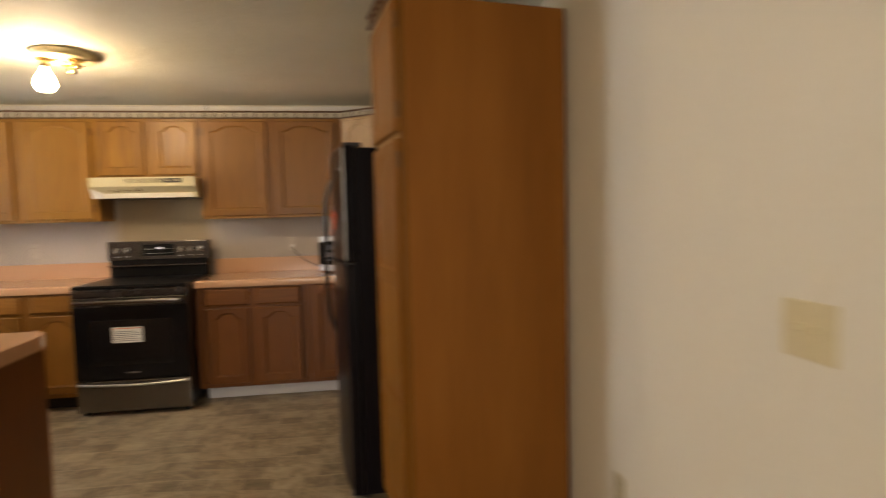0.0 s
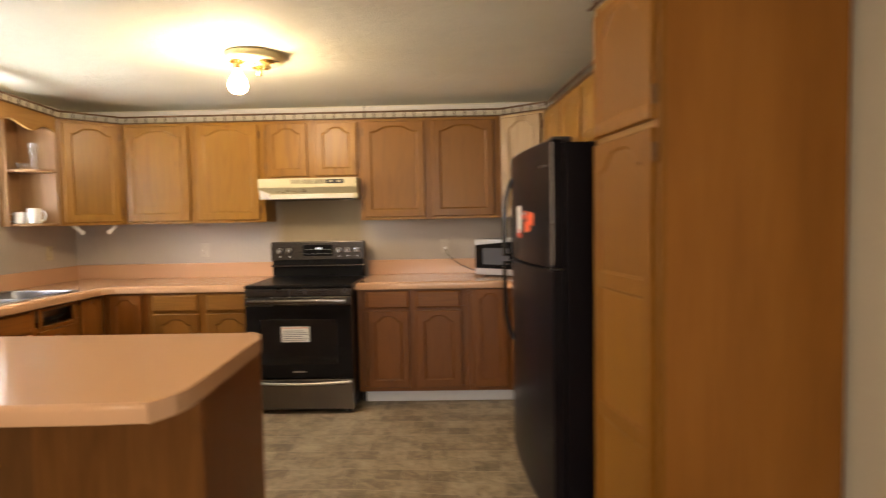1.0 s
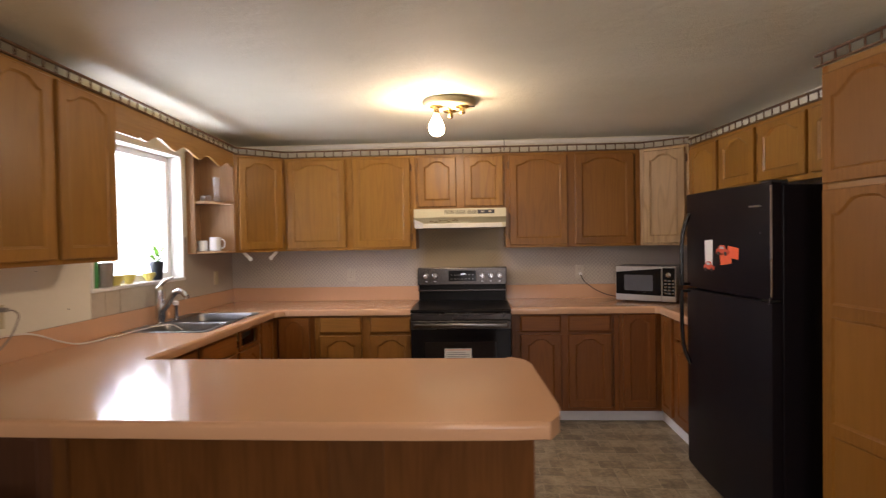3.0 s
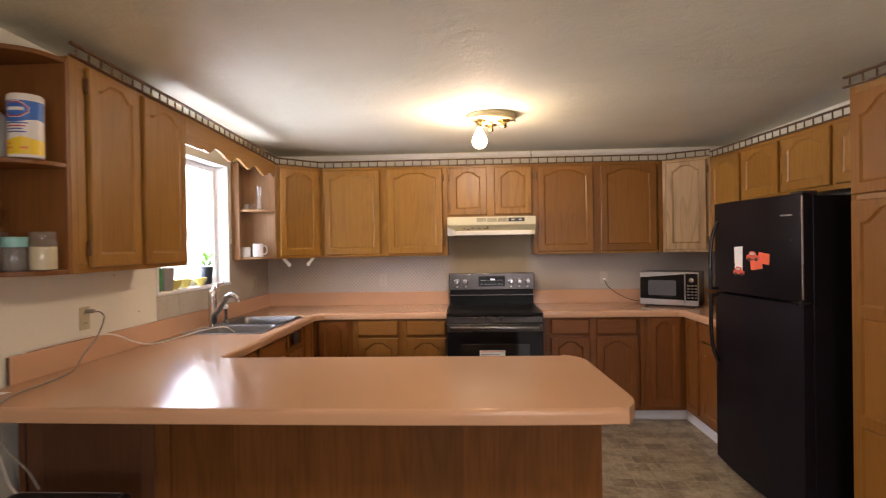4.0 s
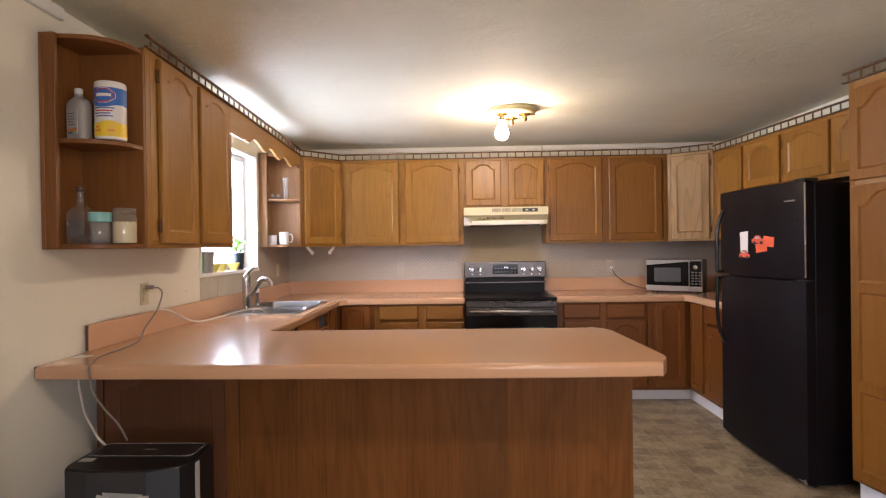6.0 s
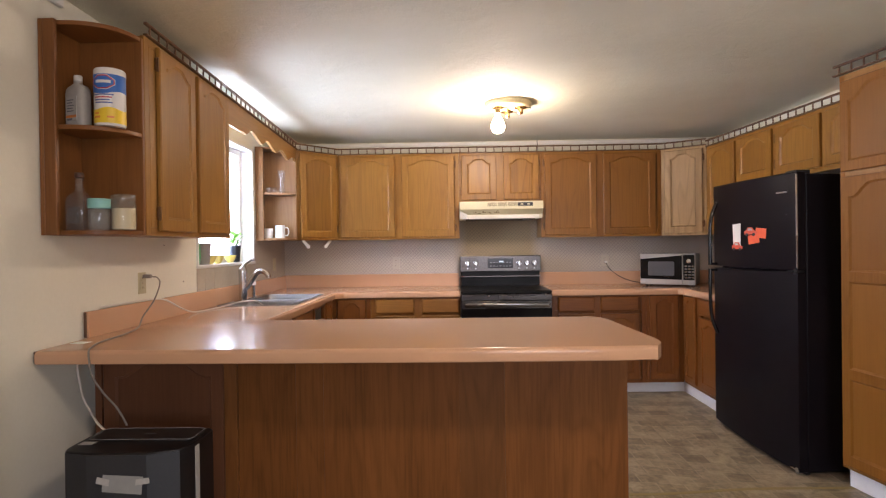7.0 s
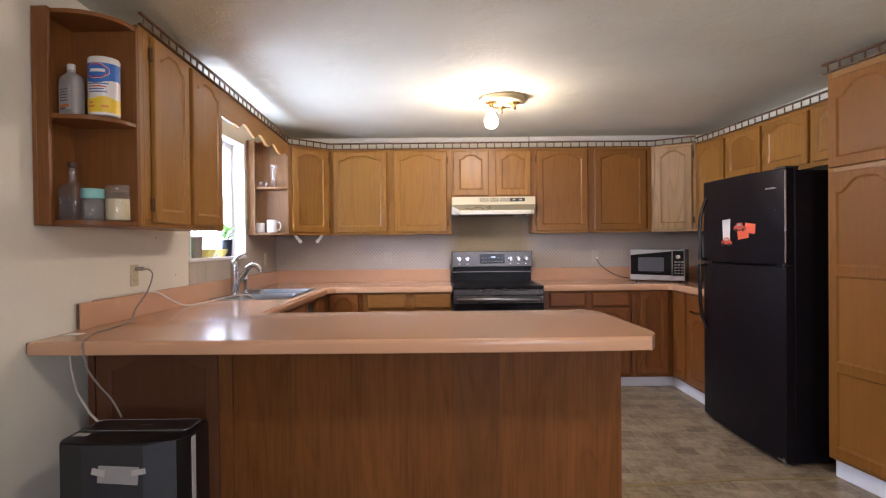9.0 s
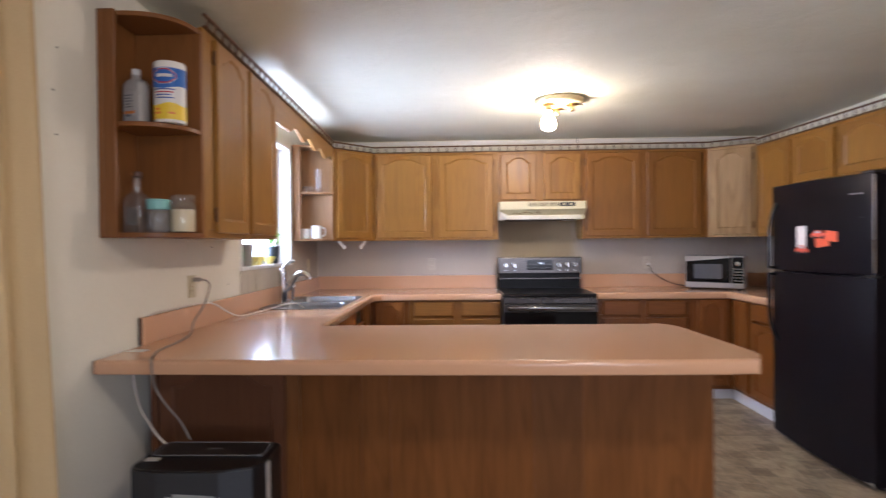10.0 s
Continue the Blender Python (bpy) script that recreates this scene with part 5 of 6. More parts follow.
o = (-2.80, 3.05, 1.165)
part("cable", tube(rel([(-2.775, 3.05, 1.163), (-2.755, 3.06, 1.158), (-2.745, 3.07, 1.125), (-2.755, 3.03, 1.04), (-2.77, 2.95, 0.965), (-2.735, 2.84, 0.9225), (-2.685, 2.64, 0.9205), (-2.665, 2.44, 0.9205), (-2.618, 2.31, 0.921), (-2.595, 2.258, 0.917), (-2.587, 2.246, 0.885), (-2.578, 2.25, 0.82), (-2.545, 2.265, 0.75), (-2.505, 2.29, 0.68), (-2.478, 2.305, 0.61)], o), 0.0038, 8, 8), GREY_CORD, cord, smooth=True)
part("plug", boxes((-0.022, 0.020, -0.012, 0.012, -0.010, 0.010), bev=0.005, seg=2), GREY_CORD, cord, "dark moulded plug")
hose = thing("white_hose", at(-2.80, 2.62, 1.04), "thin white hose lying along the counter into the sink", "hose")
o = (-2.80, 2.62, 1.04)
part("tube", tube(rel([(-2.812, 2.60, 0.99), (-2.812, 2.66, 1.039), (-2.814, 2.85, 1.040), (-2.806, 3.06, 1.041), (-2.785, 3.20, 1.025), (-2.772, 3.36, 0.96), (-2.76, 3.50, 0.9225), (-2.72, 3.72, 0.9215), (-2.68, 3.90, 0.930), (-2.64, 4.02, 0.934), (-2.60, 4.12, 0.925), (-2.57, 4.19, 0.88)], o), 0.0045, 8, 8), WHITE_CORD, hose, smooth=True)
hose2 = thing("white_hose", at(-2.77, 2.5, 0.86), "thin white hose hanging under the counter to the black bin", "hose")
part("tube", tube(rel([(-2.815, 2.53, 0.868), (-2.805, 2.50, 0.84), (-2.800, 2.49, 0.79), (-2.782, 2.48, 0.728), (-2.742, 2.44, 0.68), (-2.690, 2.40, 0.643), (-2.622, 2.345, 0.607), (-2.560, 2.318, 0.572)], (-2.77, 2.5, 0.86)), 0.0048, 8, 8), WHITE_CORD, hose2, smooth=True)
mwc = thing("extension_lead", at(0.30, 5.54, 1.11), "dark microwave cord hanging from the outlet", "electric lead")
part("cable", tube(rel([(0.297, 5.53, 1.125), (0.30, 5.515, 1.11), (0.33, 5.51, 1.06), (0.41, 5.505, 0.995), (0.52, 5.50, 0.945), (0.64, 5.49, 0.9215)], (0.30, 5.54, 1.11)), 0.0032, 8, 8), BLACK_CORD, mwc, smooth=True)
part("plug", boxes((-0.016, 0.010, -0.022, 0.004, 0.005, 0.028), bev=0.003), WHITE_CERAMIC, mwc, "white plug")

# ---- outlets and switch ----
PALE_PLATE = speckled("pale_plate", (0.50, 0.46, 0.38), (0.45, 0.41, 0.34), 40, 0.4)
SLOT = mat("outlet_slot", (0.05, 0.04, 0.03), 0.6)


def outlet(m, plastic=IVORY):
    t = thing("power_outlet", m, "ivory double power outlet on the wall", "outlet", "ivory outlets")
    part("cover_plate", boxes((-0.036, 0.036, -0.006, 0.0, -0.057, 0.057), bev=0.003, seg=2), plastic, t)
    for z in (-0.024, 0.024):
        r = part("socket", upright(slab(rounded(-0.017, 0.017, -0.014, 0.014, 0.01), 0.0, 0.003, 0.001, 1)), plastic, t)
        r.location = (0, -0.006, z)
        for x in (-0.006, 0.006):
            part("slot", boxes((x - 0.001, x + 0.001, -0.0035, -0.002, -0.004, 0.006)), SLOT, r)
    part("screw", lathe([(0, 0.002), (0.003, 0.001), (0.0035, 0)], 10), CHROME, t).matrix_local = pose(0, -0.006, 0, 90)
    return t


outlet(at(XL, 3.045, 1.13, 90))
outlet(at(XL + 0.003, 5.22, 1.155, 90))
outlet(at(-1.735, YB - 0.003, 1.142), PALE_PLATE)
outlet(at(0.29, YB - 0.003, 1.142), PALE_PLATE)
outlet(at(XS, 2.405, 0.385, -90))
SWITCH_IVORY = speckled("yellowed_switch_plastic", (0.68, 0.61, 0.39), (0.61, 0.54, 0.34), 40, 0.35)
sw = thing("light_switch", at(XS, 1.588, 1.112, -90), "ivory double light switch on the wall", "light switch")
part("cover_plate", boxes((-0.066, 0.066, -0.006, 0.0, -0.058, 0.058), bev=0.003, seg=2), SWITCH_IVORY, sw)
for x in (-0.023, 0.023):
    part("toggle", boxes((x - 0.005, x + 0.005, -0.016, -0.004, -0.002, 0.014), bev=0.002), SWITCH_IVORY, sw)
    for z in (-0.035, 0.035):
        part("screw", lathe([(0, 0.002), (0.003, 0.001), (0.0035, 0)], 8), SWITCH_IVORY, sw).matrix_local = pose(x, -0.006, z, 90)

# ---- things on the end shelf ----
Z_S1, Z_S2 = 1.3905, 1.8185
TEAL = speckled("teal_plastic", (0.24, 0.52, 0.50), (0.20, 0.46, 0.45), 60, 0.4)
WAX = speckled("cream_wax", (0.74, 0.64, 0.42), (0.68, 0.58, 0.37), 30, 0.5)
BLUE = speckled("blue_label_print", (0.03, 0.16, 0.55), (0.03, 0.13, 0.47), 30, 0.35)
YELLOW = speckled("yellow_label_print", (0.85, 0.62, 0.03), (0.80, 0.55, 0.03), 30, 0.35)
RED = speckled("red_label_print", (0.50, 0.03, 0.05), (0.42, 0.03, 0.05), 30, 0.35)
ORANGE = mat("orange_print", (0.75, 0.25, 0.05), 0.5)
GLASSY = thin_glass("bottle_glass", (0.95, 0.96, 0.96), 0.06, 0.06)
GREY_PLASTIC = speckled("translucent_grey_plastic", (0.50, 0.475, 0.44), (0.43, 0.41, 0.38), 40, 0.35)


def arc_label(r, a0, a1, outline_fn, z0, z1, n=14):
    """A curved print on a can between two angles; outline_fn gives low and high (0..1) along it."""
    bm = bmesh.new()
    cols = []
    for i in range(n + 1):
        u = i / n
        a = radians(a0 + (a1 - a0) * u)
        lo, hi = outline_fn(u)
        cols.append([bm.verts.new((r * math.cos(a), r * math.sin(a), z0 + (z1 - z0) * q)) for q in (lo, hi)])
    for a, b in zip(cols, cols[1:]):
        bm.faces.new((a[0], b[0], b[1], a[1]))
    return bm


def canister():
    c = thing("wipes_canister", at(-2.600, 2.430, Z_S2, 0), "white wipes canister with blue and yellow label", "canister")
    r, h = 0.059, 0.238
    part("can", lathe([(0, 0.0), (r - 0.004, 0.0), (r, 0.006), (r, h - 0.03), (r - 0.002, h - 0.028), (0, h - 0.028)], 36), WHITE_CERAMIC, c, smooth=True)
    part("lid", lathe([(r + 0.001, h - 0.028), (r + 0.001, h - 0.008), (r - 0.003, h - 0.001), (r - 0.012, h), (0, h)], 36), WHITE_CERAMIC, c, "white snap lid", smooth=True)
    part("blue_band", arc_label(r + 0.0006, -200, 20, lambda u: (0.08 * math.sin(3 * math.pi * u), 1.0), 0.135, 0.212, 30), BLUE, c)
    part("yellow_band", arc_label(r + 0.0006, -200, 20, lambda u: (0.0, 0.92 + 0.08 * math.sin(math.pi * 4 * u)), 0.010, 0.075, 30), YELLOW, c)
    hexagon = lambda u: (0.5 - min(0.5, 0.16 + 1.1 * min(u, 1 - u)), 0.5 + min(0.5, 0.16 + 1.1 * min(u, 1 - u)))
    part("emblem_border", arc_label(r + 0.0012, -132, -40, hexagon, 0.146, 0.207, 28), PAPER, c)
    part("emblem_ring", arc_label(r + 0.0018, -130, -42, hexagon, 0.148, 0.205, 28), RED, c)
    part("emblem", arc_label(r + 0.0024, -126, -46, hexagon, 0.153, 0.200, 28), BLUE, c)
    part("wordmark_bar", arc_label(r + 0.003, -112, -56, lambda u: (0.0, 1.0), 0.172, 0.184, 12), PAPER, c)
    for i, (a0, a1, z) in enumerate(((-125, -45, 0.123), (-120, -52, 0.112), (-122, -60, 0.101), (-118, -50, 0.090))):
        part("text_bar", arc_label(r + 0.0010, a0, a1, lambda u: (0, 1), z, z + 0.005, 10), RED if i == 1 else mat("blue_ink", (0.08, 0.12, 0.35), 0.5), c)
    for a0, a1, z in ((-120, -100, 0.045), (-125, -95, 0.030), (-70, -45, 0.030)):
        part("text_bar", arc_label(r + 0.0012, a0, a1, lambda u: (0, 1), z, z + 0.008, 8), ORANGE, c)


canister()


def bottle_flat():
    b = thing("plastic_bottle", at(-2.750, 2.452, Z_S2, -18) @ Matrix.Diagonal((1.08, 1.0, 1.05, 1.0)), "cloudy grey plastic bottle with white cap, printed label", "bottle")
    bm = bmesh.new()
    secs = [(0.0, 0.045, 0.026), (0.004, 0.049, 0.029), (0.140, 0.049, 0.029), (0.157, 0.047, 0.027), (0.170, 0.038, 0.022), (0.179, 0.020, 0.015), (0.184, 0.014, 0.013), (0.196, 0.014, 0.013)]
    rings = []
    for z, a, c in secs:
        ring = []
        for i in range(24):
            t = 2 * math.pi * i / 24
            ex = 0.55
            ring.append(bm.verts.new((a * math.copysign(abs(math.cos(t)) ** ex, math.cos(t)), c * math.copysign(abs(math.sin(t)) ** ex, math.sin(t)), z)))
        rings.append(ring)
    for p, q in zip(rings, rings[1:]):
        for i in range(24):
            bm.faces.new((p[i], p[(i + 1) % 24], q[(i + 1) % 24], q[i]))
    bm.faces.new(rings[0][::-1])
    bm.faces.new(rings[-1])
    part("body", bm, GREY_PLASTIC, b, smooth=True)
    part("cap", lathe([(0.016, 0.193), (0.0165, 0.212), (0.014, 0.216), (0, 0.216)], 20), WHITE_CERAMIC, b, "white screw cap", smooth=True)
    part("label", boxes((-0.030, 0.026, -0.0315, -0.028, 0.03, 0.125), bev=0.001), speckled("pale_label", (0.52, 0.50, 0.46), (0.47, 0.45, 0.42), 40, 0.5), b)
    part("orange_stripe", boxes((-0.028, 0.024, -0.0325, -0.030, 0.042, 0.052)), ORANGE, b)
    for i in range(5):
        part("text_bar", boxes((-0.024, 0.012 - 0.006 * (i % 2), -0.0323, -0.030, 0.066 + i * 0.011, 0.070 + i * 0.011)), INK, b)
    part("barcode", boxes((-0.022, 0.004, -0.0323, -0.030, 0.032, 0.040)), INK, b)


bottle_flat()


def glass_bottle():
    b = thing("glass_bottle", at(-2.752, 2.452, Z_S1), "clear square glass bottle with brown stopper", "bottle")
    bm = bmesh.new()
    outside = [(0.0, 0.036, 0.008), (0.004, 0.039, 0.01), (0.125, 0.040, 0.01), (0.150, 0.032, 0.014), (0.165, 0.016, 0.013), (0.210, 0.014, 0.0135), (0.212, 0.017, 0.016), (0.222, 0.017, 0.016)]
    rings = [[bm.verts.new((px, py, z)) for px, py in rounded(-a, a, -a, a, k, 4)] for z, a, k in outside]
    n = len(rings[0])
    for p, q in zip(rings, rings[1:]):
        for i in range(n):
            bm.faces.new((p[i], p[(i + 1) % n], q[(i + 1) % n], q[i]))
    bm.faces.new(rings[0][::-1])
    bm.faces.new(rings[-1])
    part("body", bm, GLASSY, b, smooth=True)
    part("stopper", lathe([(0, 0.2225), (0.013, 0.2225), (0.018, 0.2265), (0.018, 0.243), (0.013, 0.246), (0, 0.246)], 18), speckled("brown_stopper", (0.12, 0.06, 0.035), (0.08, 0.04, 0.025), 50, 0.5), b, "brown stopper", smooth=True)
    part("label", boxes((-0.026, 0.026, -0.0405, -0.0392, 0.03, 0.10), bev=0.0005), thin_glass("etched_label", (0.92, 0.92, 0.92), 0.05, 0.08), b)


glass_bottle()
jar = thing("glass_jar", at(-2.652, 2.425, Z_S1), "small glass jar with pale teal screw lid", "jar")
part("jar", lathe([(0, 0.0), (0.036, 0.0), (0.040, 0.006), (0.040, 0.082), (0.034, 0.094), (0.034, 0.098)], 28), thin_glass("blue_grey_glass", (0.90, 0.92, 0.95), 0.06, 0.13), jar, smooth=True)
part("lid", lathe([(0.042, 0.092), (0.043, 0.128), (0.040, 0.131), (0, 0.131)], 32), TEAL, jar, "pale teal lid", smooth=True)
cj = thing("candle_jar", at(-2.578, 2.475, Z_S1), "cream candle in a lidded glass jar", "jar")
part("wax", lathe([(0, 0.004), (0.045, 0.004), (0.045, 0.092), (0, 0.092)], 28), WAX, cj, smooth=True)
part("jar", lathe([(0, 0.0), (0.046, 0.0), (0.050, 0.008), (0.050, 0.105), (0.043, 0.118), (0.043, 0.124)], 32), GLASSY, cj, smooth=True)
part("lid", lathe([(0, 0.1245), (0.046, 0.1245), (0.047, 0.127), (0.047, 0.147), (0.045, 0.150), (0.0, 0.150)], 32), GLASSY, cj, "clear glass lid", smooth=True)

# ---- things on the shelf beside the window ----


def mug(x, y, rz, r, h):
    m = thing("mug", at(x, y, Z_S1, rz), "plain white ceramic mug", "mug", "white mugs on the shelf")
    part("cup", lathe([(0, 0.0), (r - 0.004, 0.0), (r, 0.004), (r, h - 0.002), (r - 0.002, h), (r - 0.004, h - 0.002), (r - 0.005, 0.008), (0, 0.006)], 28), WHITE_CERAMIC, m, smooth=True)
    part("handle", tube([(r - 0.003, 0, h * 0.82), (r + 0.02, 0, h * 0.80), (r + 0.03, 0, h * 0.5), (r + 0.02, 0, h * 0.22), (r - 0.003, 0, h * 0.2)], 0.005, 8, 6), WHITE_CERAMIC, m, smooth=True)


mug(-2.655, 4.865, 10, 0.042, 0.108)
mug(-2.750, 4.85, 195, 0.038, 0.082)
gl = thing("drinking_glass", at(-2.632, 4.86, 1.7755), "tall clear drinking glass on the shelf", "glass")
part("glass", lathe([(0, 0.0), (0.026, 0.0), (0.027, 0.004), (0.020, 0.06), (0.022, 0.09), (0.032, 0.19)], 24), GLASSY, gl, smooth=True)
for dx, dy in ((-0.105, -0.01), (-0.065, 0.01), (-0.13, 0.03)):
    sg = thing("shot_glass", at(-2.632 + dx, 4.86 + dy, 1.7755), "small clear shot glass", "glass", "small glasses on the shelf")
    part("glass", lathe([(0, 0.0), (0.016, 0.0), (0.021, 0.05)], 18), GLASSY, sg, smooth=True)

# brackets under the corner cabinet
for dx in (0.09, 0.385):
    br = thing("towel_bracket", dl_m @ at(dx, 0.06, Z_UP), "white paper towel holder bracket under the cabinet", "bracket", "towel brackets")
    tilt = 45 if dx < 0.1 else -45
    b = part("arm", boxes((-0.014, 0.014, -0.006, 0.006, -0.085, 0.003), bev=0.005, seg=2), TRIM, br)
    b.matrix_local = pose(0, 0, 0, 0, -tilt, 0)
    part("pad", lathe([(0, -0.006), (0.017, -0.006), (0.018, 0.0), (0.017, 0.006), (0, 0.006)], 16), TRIM, br).matrix_local = pose(math.sin(radians(tilt)) * 0.078, 0, -math.cos(radians(tilt)) * 0.078, 90)

# ---- window sill ----
POT = speckled("dark_blue_pot", (0.025, 0.035, 0.05), (0.02, 0.027, 0.04), 40, 0.35)
LEAF = speckled("fresh_green_leaf", (0.10, 0.26, 0.03), (0.16, 0.36, 0.05), 30, 0.5)
PALE_BOWL = speckled("pale_yellow_ceramic", (0.70, 0.60, 0.16), (0.64, 0.54, 0.14), 30, 0.3)
GREEN_POT = speckled("green_glaze", (0.05, 0.33, 0.10), (0.04, 0.27, 0.08), 30, 0.3)
GREY_POT = speckled("grey_pot", (0.30, 0.27, 0.24), (0.25, 0.22, 0.20), 30, 0.5)
SOIL = speckled("potting_soil", (0.03, 0.02, 0.015), (0.05, 0.035, 0.02), 90, 0.9, 0.5)
ZS = WZ0 + 0.0105


def leaf_mesh(length, width):
    bm = bmesh.new()
    n = 6
    rows = []
    for i in range(n + 1):
        u = i / n
        wd = width * math.sin(math.pi * min(1, u * 0.92 + 0.06)) ** 0.8
        z = 0.35 * length * math.sin(u * 1.8) * 0.6
        rows.append([bm.verts.new((length * u, -wd, z + wd * 0.25)), bm.verts.new((length * u, 0, z)), bm.verts.new((length * u, wd, z + wd * 0.25))])
    for a, b in zip(rows, rows[1:]):
        bm.faces.new((a[0], b[0], b[1], a[1]))
        bm.faces.new((a[1], b[1], b[2], a[2]))
    return bm


pp = thing("potted_plant", at(-2.875, 4.42, ZS), "small green plant in a dark blue pot on the sill", "plant")
part("pot", lathe([(0, 0.0), (0.038, 0.0), (0.048, 0.125), (0.050, 0.13), (0.045, 0.13), (0.044, 0.118), (0, 0.115)], 24), POT, pp, smooth=True)
part("soil", lathe([(0.043, 0.116), (0.02, 0.121), (0, 0.122)], 16), SOIL, pp)
lm = leaf_mesh(0.055, 0.016)
first = None
for i in range(16):
    a, r, z = i * 2.4, 0.01 + 0.012 * (i % 3), 0.125 + 0.006 * i
    if i < 5:
        part("stem", tube([(0, 0, 0.118), (0.5 * r * math.cos(a), 0.5 * r * math.sin(a), z - 0.01), (r * math.cos(a), r * math.sin(a), z + 0.01)], 0.0016, 6, 4), LEAF, pp)
    if first is None:
        first = part("leaf", lm, LEAF, pp)
        ob = first
    else:
        ob = new("leaf", first.data)
        ob.parent = pp
    ob.matrix_local = pose(r * math.cos(a), r * math.sin(a), z, random.uniform(-15, 15), random.uniform(-40, 5), math.degrees(a))
vine = part("vine", tube([(0, 0, 0.12), (0.0, -0.05, 0.20), (0.01, -0.10, 0.245)], 0.002, 6, 6), LEAF, pp)
ob = new("leaf", first.data)
ob.parent = pp
ob.matrix_local = pose(0.01, -0.10, 0.243, 0, 10, -100)


def sill_bowl(y, r, h):
    b = thing("bowl", at(-2.865, y, ZS), "pale yellow ceramic bowl on the window sill", "bowl", "bowls on the sill")
    part("dish", lathe([(0, 0.0), (r * 0.45, 0.0), (r * 0.5, 0.006), (r * 0.85, h * 0.6), (r, h), (r - 0.004, h), (r * 0.8, h * 0.6), (0, 0.012)], 26), PALE_BOWL, b, smooth=True)


sill_bowl(3.955, 0.050, 0.060)
sill_bowl(4.09, 0.045, 0.060)
sill_bowl(4.31, 0.045, 0.055)
gp = thing("flower_pot", at(-2.868, 3.85, ZS), "grey clay pot on the window sill", "pot")
part("pot", lathe([(0, 0.0), (0.045, 0.0), (0.056, 0.13), (0.058, 0.145), (0.052, 0.145), (0.05, 0.13), (0, 0.125)], 24), GREY_POT, gp, smooth=True)
gp2 = thing("vase", at(-2.885, 3.765, ZS), "bright green glazed vase on the window sill", "vase")
part("body", lathe([(0, 0.0), (0.034, 0.0), (0.042, 0.05), (0.04, 0.12), (0.026, 0.17), (0.028, 0.19), (0.024, 0.19), (0.02, 0.165), (0, 0.15)], 24), GREEN_POT, gp2, smooth=True)

# ---- black bin at the peninsula ----
BIN = dull(speckled("black_bin_plastic", (0.007, 0.007, 0.008), (0.012, 0.012, 0.014), 130, 0.30, 0.10), 0.3)
BIN_FRONT = speckled("slate_bin_front", (0.036, 0.041, 0.050), (0.028, 0.032, 0.039), 130, 0.4, 0.1)
TAPE = speckled("silver_duct_tape", (0.52, 0.52, 0.51), (0.43, 0.43, 0.42), 70, 0.4, 0.1)
bn = thing("waste_bin", at(-2.578, 2.045, 0), "black plastic bin with duct tape and a taped note", "bin")
bw, bd, bh = 0.445, 0.275, 0.60
BOWED = [(0.004, 0.050), (0.022, 0.022), (0.110, 0.004), (0.320, 0.004), (0.418, 0.040), (0.440, 0.082)]
part("body", slab(BOWED + [(bw, 0.12), (bw, bd - 0.02), (bw - 0.02, bd), (0.02, bd), (0.0, bd - 0.02), (0.0, 0.10)], 0.0, bh - 0.006, 0.006, 3), BIN, bn, smooth=True)
part("front_panel", slab([(0.001, 0.050), (0.020, 0.018), (0.109, -0.001), (0.322, -0.001), (0.421, 0.036)] + [(x, y + 0.004) for x, y in BOWED[4::-1]], 0.012, bh - 0.012, 0.0), BIN_FRONT, bn)
part("lid_panel", slab(rounded(0.022, bw - 0.022, 0.125, bd - 0.012, 0.022), bh - 0.0065, bh - 0.001, 0.002, 2), BLACK_TRIM, bn, smooth=True)
part("lid_outline", tube([(*q, bh - 0.0008) for q in rounded(0.026, bw - 0.026, 0.129, bd - 0.016, 0.020)] + [(0.416, 0.129, bh - 0.0008)], 0.0011, 5, 1), CAP_GREY, bn, "thin pale seam round the lid")
part("logo_mark", boxes((0.21, 0.25, 0.19, 0.20, bh - 0.0012, bh - 0.0004)), INK, bn)
part("tape_strip", boxes((bw - 0.001, bw + 0.0018, 0.105, 0.135, 0.15, bh - 0.02)), TAPE, bn, "silver duct tape strip")
part("tape_strip", boxes((0.02, 0.070, 0.088, 0.120, bh - 0.0062, bh - 0.0050)), TAPE, bn, "silver duct tape piece")
note = part("note", upright(slab([(0.165, 0.462), (0.305, 0.452), (0.312, 0.515), (0.170, 0.522)], 0.0, 0.001)), speckled("grey_note_paper", (0.34, 0.35, 0.35), (0.30, 0.31, 0.31), 40, 0.5), bn, "grey paper note")
note.location = (0, -0.005, 0)
for pts in ([(0.145, 0.492), (0.19, 0.482), (0.194, 0.505), (0.15, 0.515)], [(0.285, 0.485), (0.335, 0.492), (0.334, 0.512), (0.287, 0.505)]):
    part("tape", upright(slab(pts, 0.0, 0.0008)), TAPE, note).location = (0, -0.0015, 0)

# ---- curtain and small marks ----
CLOTH = speckled("ochre_curtain_cloth", (0.60, 0.455, 0.25), (0.54, 0.405, 0.21), 220, 0.85, 0.15)


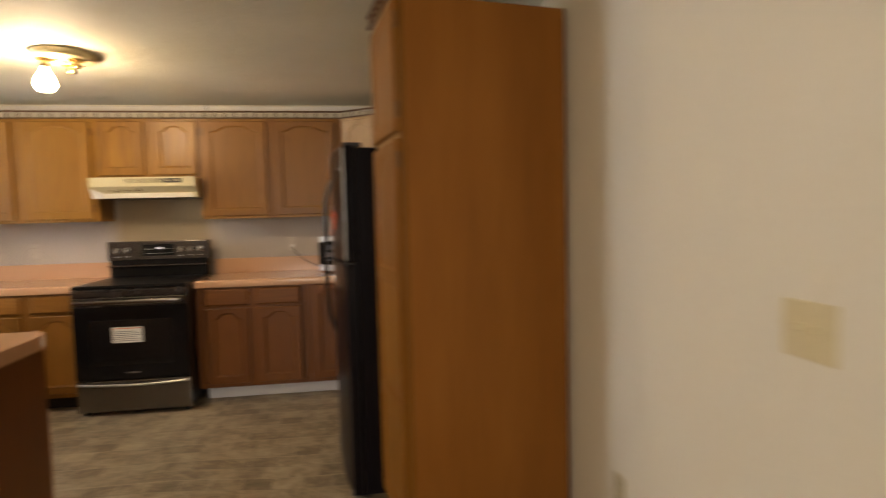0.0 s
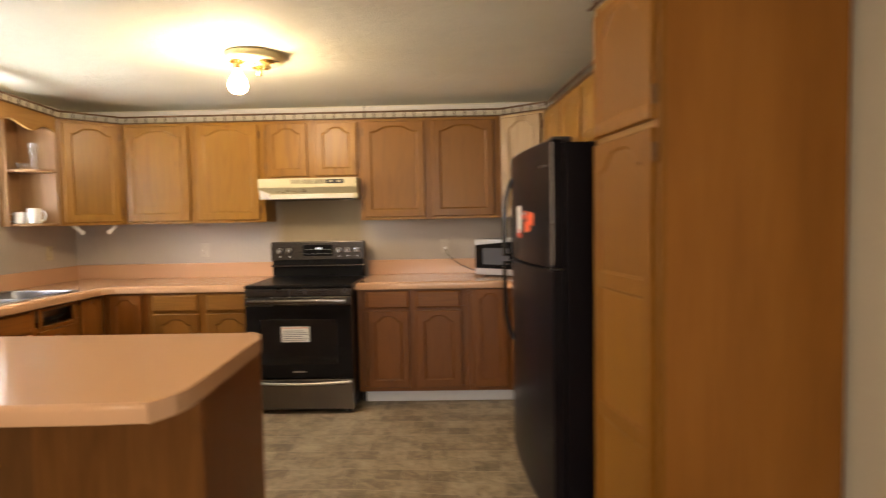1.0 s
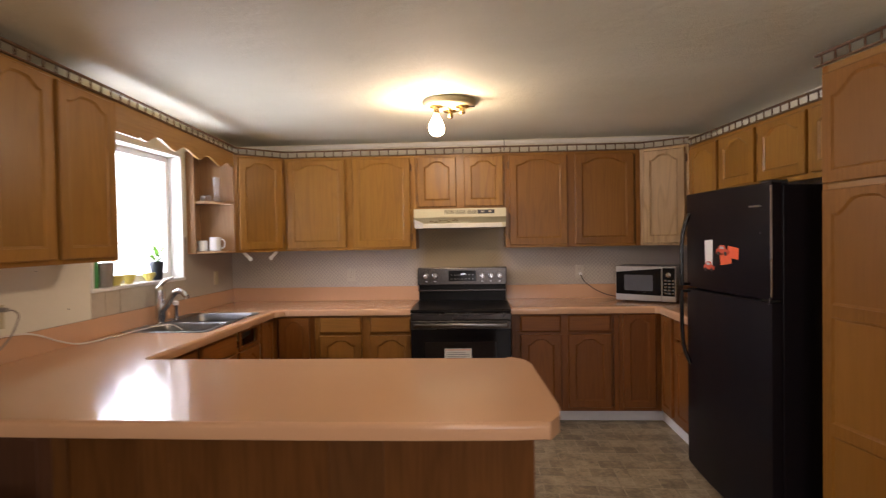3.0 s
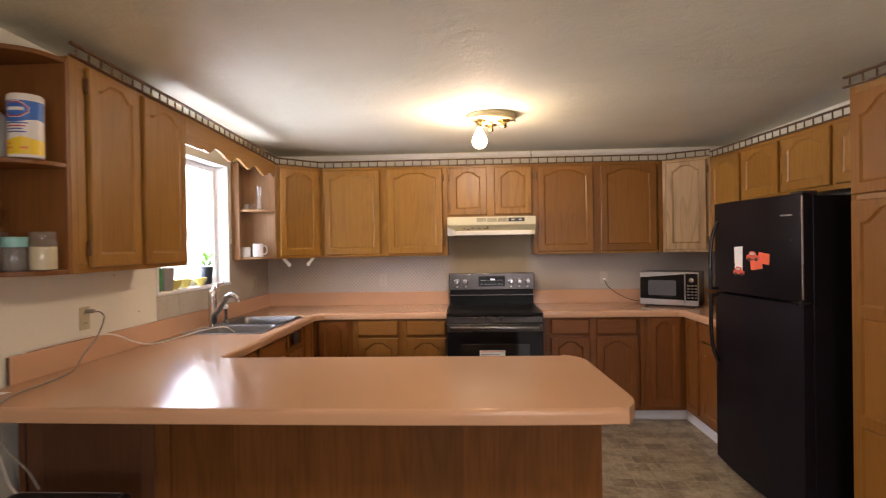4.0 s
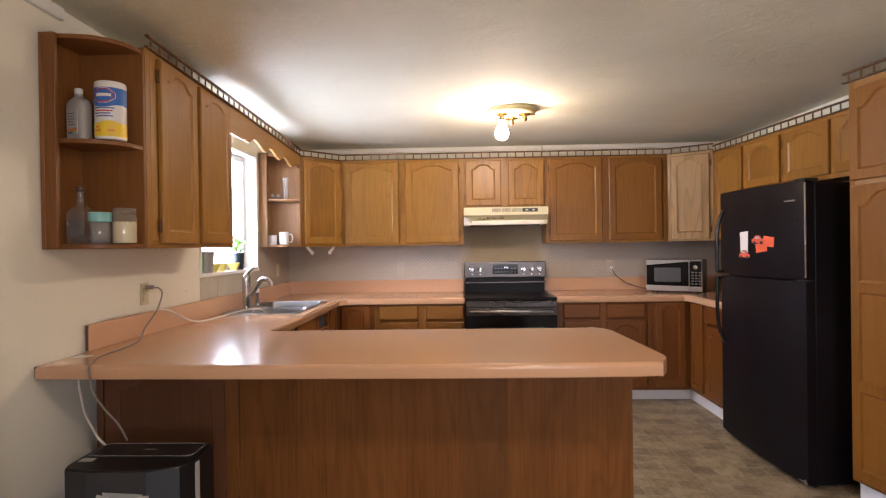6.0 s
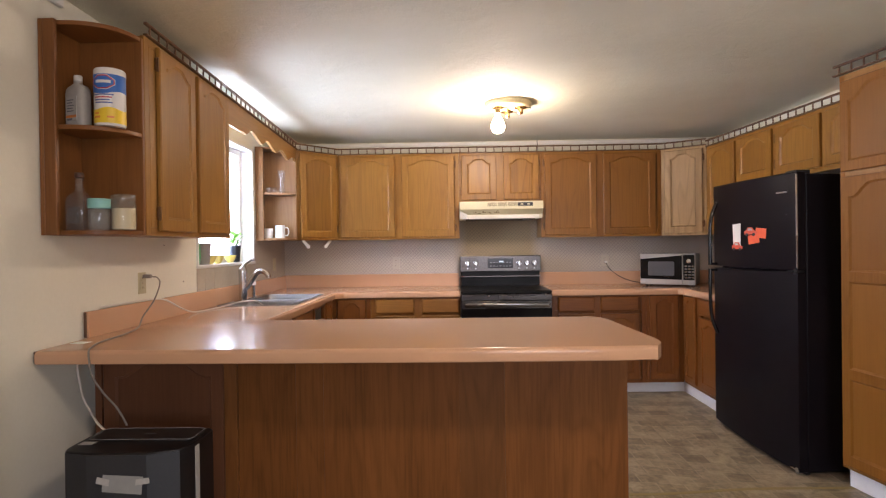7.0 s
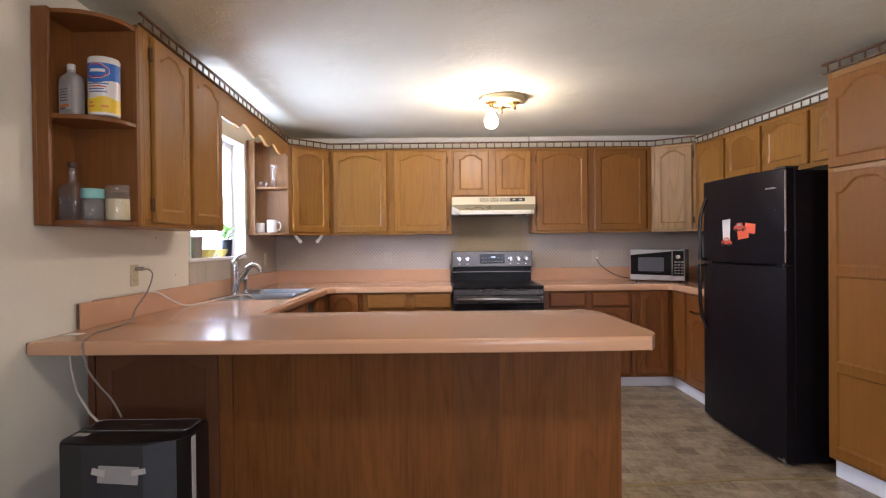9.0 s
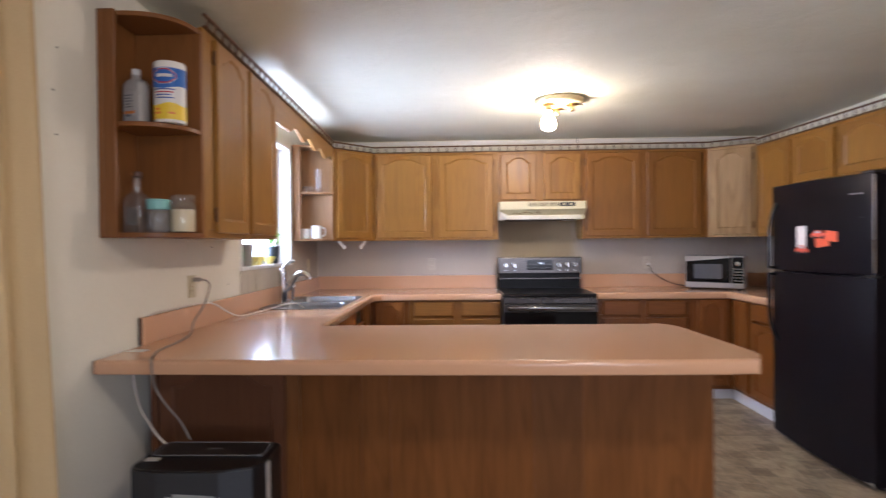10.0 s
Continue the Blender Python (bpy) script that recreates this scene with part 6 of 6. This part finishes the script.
def curtain():
    c = thing("curtain", at(XL + 0.055, 0.9, 0.0), "long ochre curtain hanging beside the kitchen wall", "curtain")
    bm = bmesh.new()
    ny, nz = 150, 14
    grid = []
    for i in range(ny + 1):
        u = i / ny
        col = []
        for k in range(nz + 1):
            q = k / nz
            z = 0.03 + 2.24 * q
            spread = 1.0 - 0.085 * q
            y = 1.105 * u * spread
            x = (0.028 + 0.012 * (1 - q)) * math.sin(u * 46 + 0.6 * math.sin(u * 9)) + 0.008 * math.sin(u * 130 + q * 2)
            col.append(bm.verts.new((x, y, z)))
        grid.append(col)
    for a, b in zip(grid, grid[1:]):
        for k in range(nz):
            bm.faces.new((a[k], b[k], b[k + 1], a[k + 1]))
    cl = part("cloth", bm, CLOTH, c, smooth=True)
    cl.data.polygons.foreach_set("use_smooth", [True] * len(cl.data.polygons))
    m = cl.modifiers.new("thickness", "SOLIDIFY")
    m.thickness = 0.002
    part("rod", tube([(0, -0.25, 2.275), (0, 1.16, 2.275)], 0.010, 10, 1), BRASS, c)
    for y in (-0.2, 1.12):
        part("rod_bracket", boxes((-0.054, 0.008, y - 0.008, y + 0.008, 2.262, 2.288), bev=0.002), BRASS, c)


curtain()
for y, z in ((2.10, 1.87), (2.12, 2.02), (2.11, 1.72), (3.28, 1.33), (3.50, 1.11)):
    nl = thing("wall_nail", at(XL, y, z, 90), "small dark nail in the wall", "nail", "nails in the wall")
    part("nail_head", lathe([(0, 0.004), (0.003, 0.003), (0.003, 0)], 8), SHADE_BLACK, nl).matrix_local = pose(0, 0, 0, 90)
ps = thing("paper_scrap", at(-2.79, 2.46, Z_CT + 0.0005), "scrap of white paper on the counter end", "paper")
part("sheet", slab([(0.0, -0.03), (0.060, -0.035), (0.070, 0.010), (0.005, 0.020)], 0.0, 0.0012), PAPER, ps)

# Dark vertical seam of the wall strip, built as a thin added tube.
wc = thing("dark_wall_seam", at(-0.352, YB - 0.022, 2.215), "thin dark wall seam between cabinets and ceiling", "cable")
part("cable", tube([(0, 0, 0.0), (0.003, 0, 0.05), (0.0, 0, 0.10)], 0.003, 6, 3), BLACK_CORD, wc)
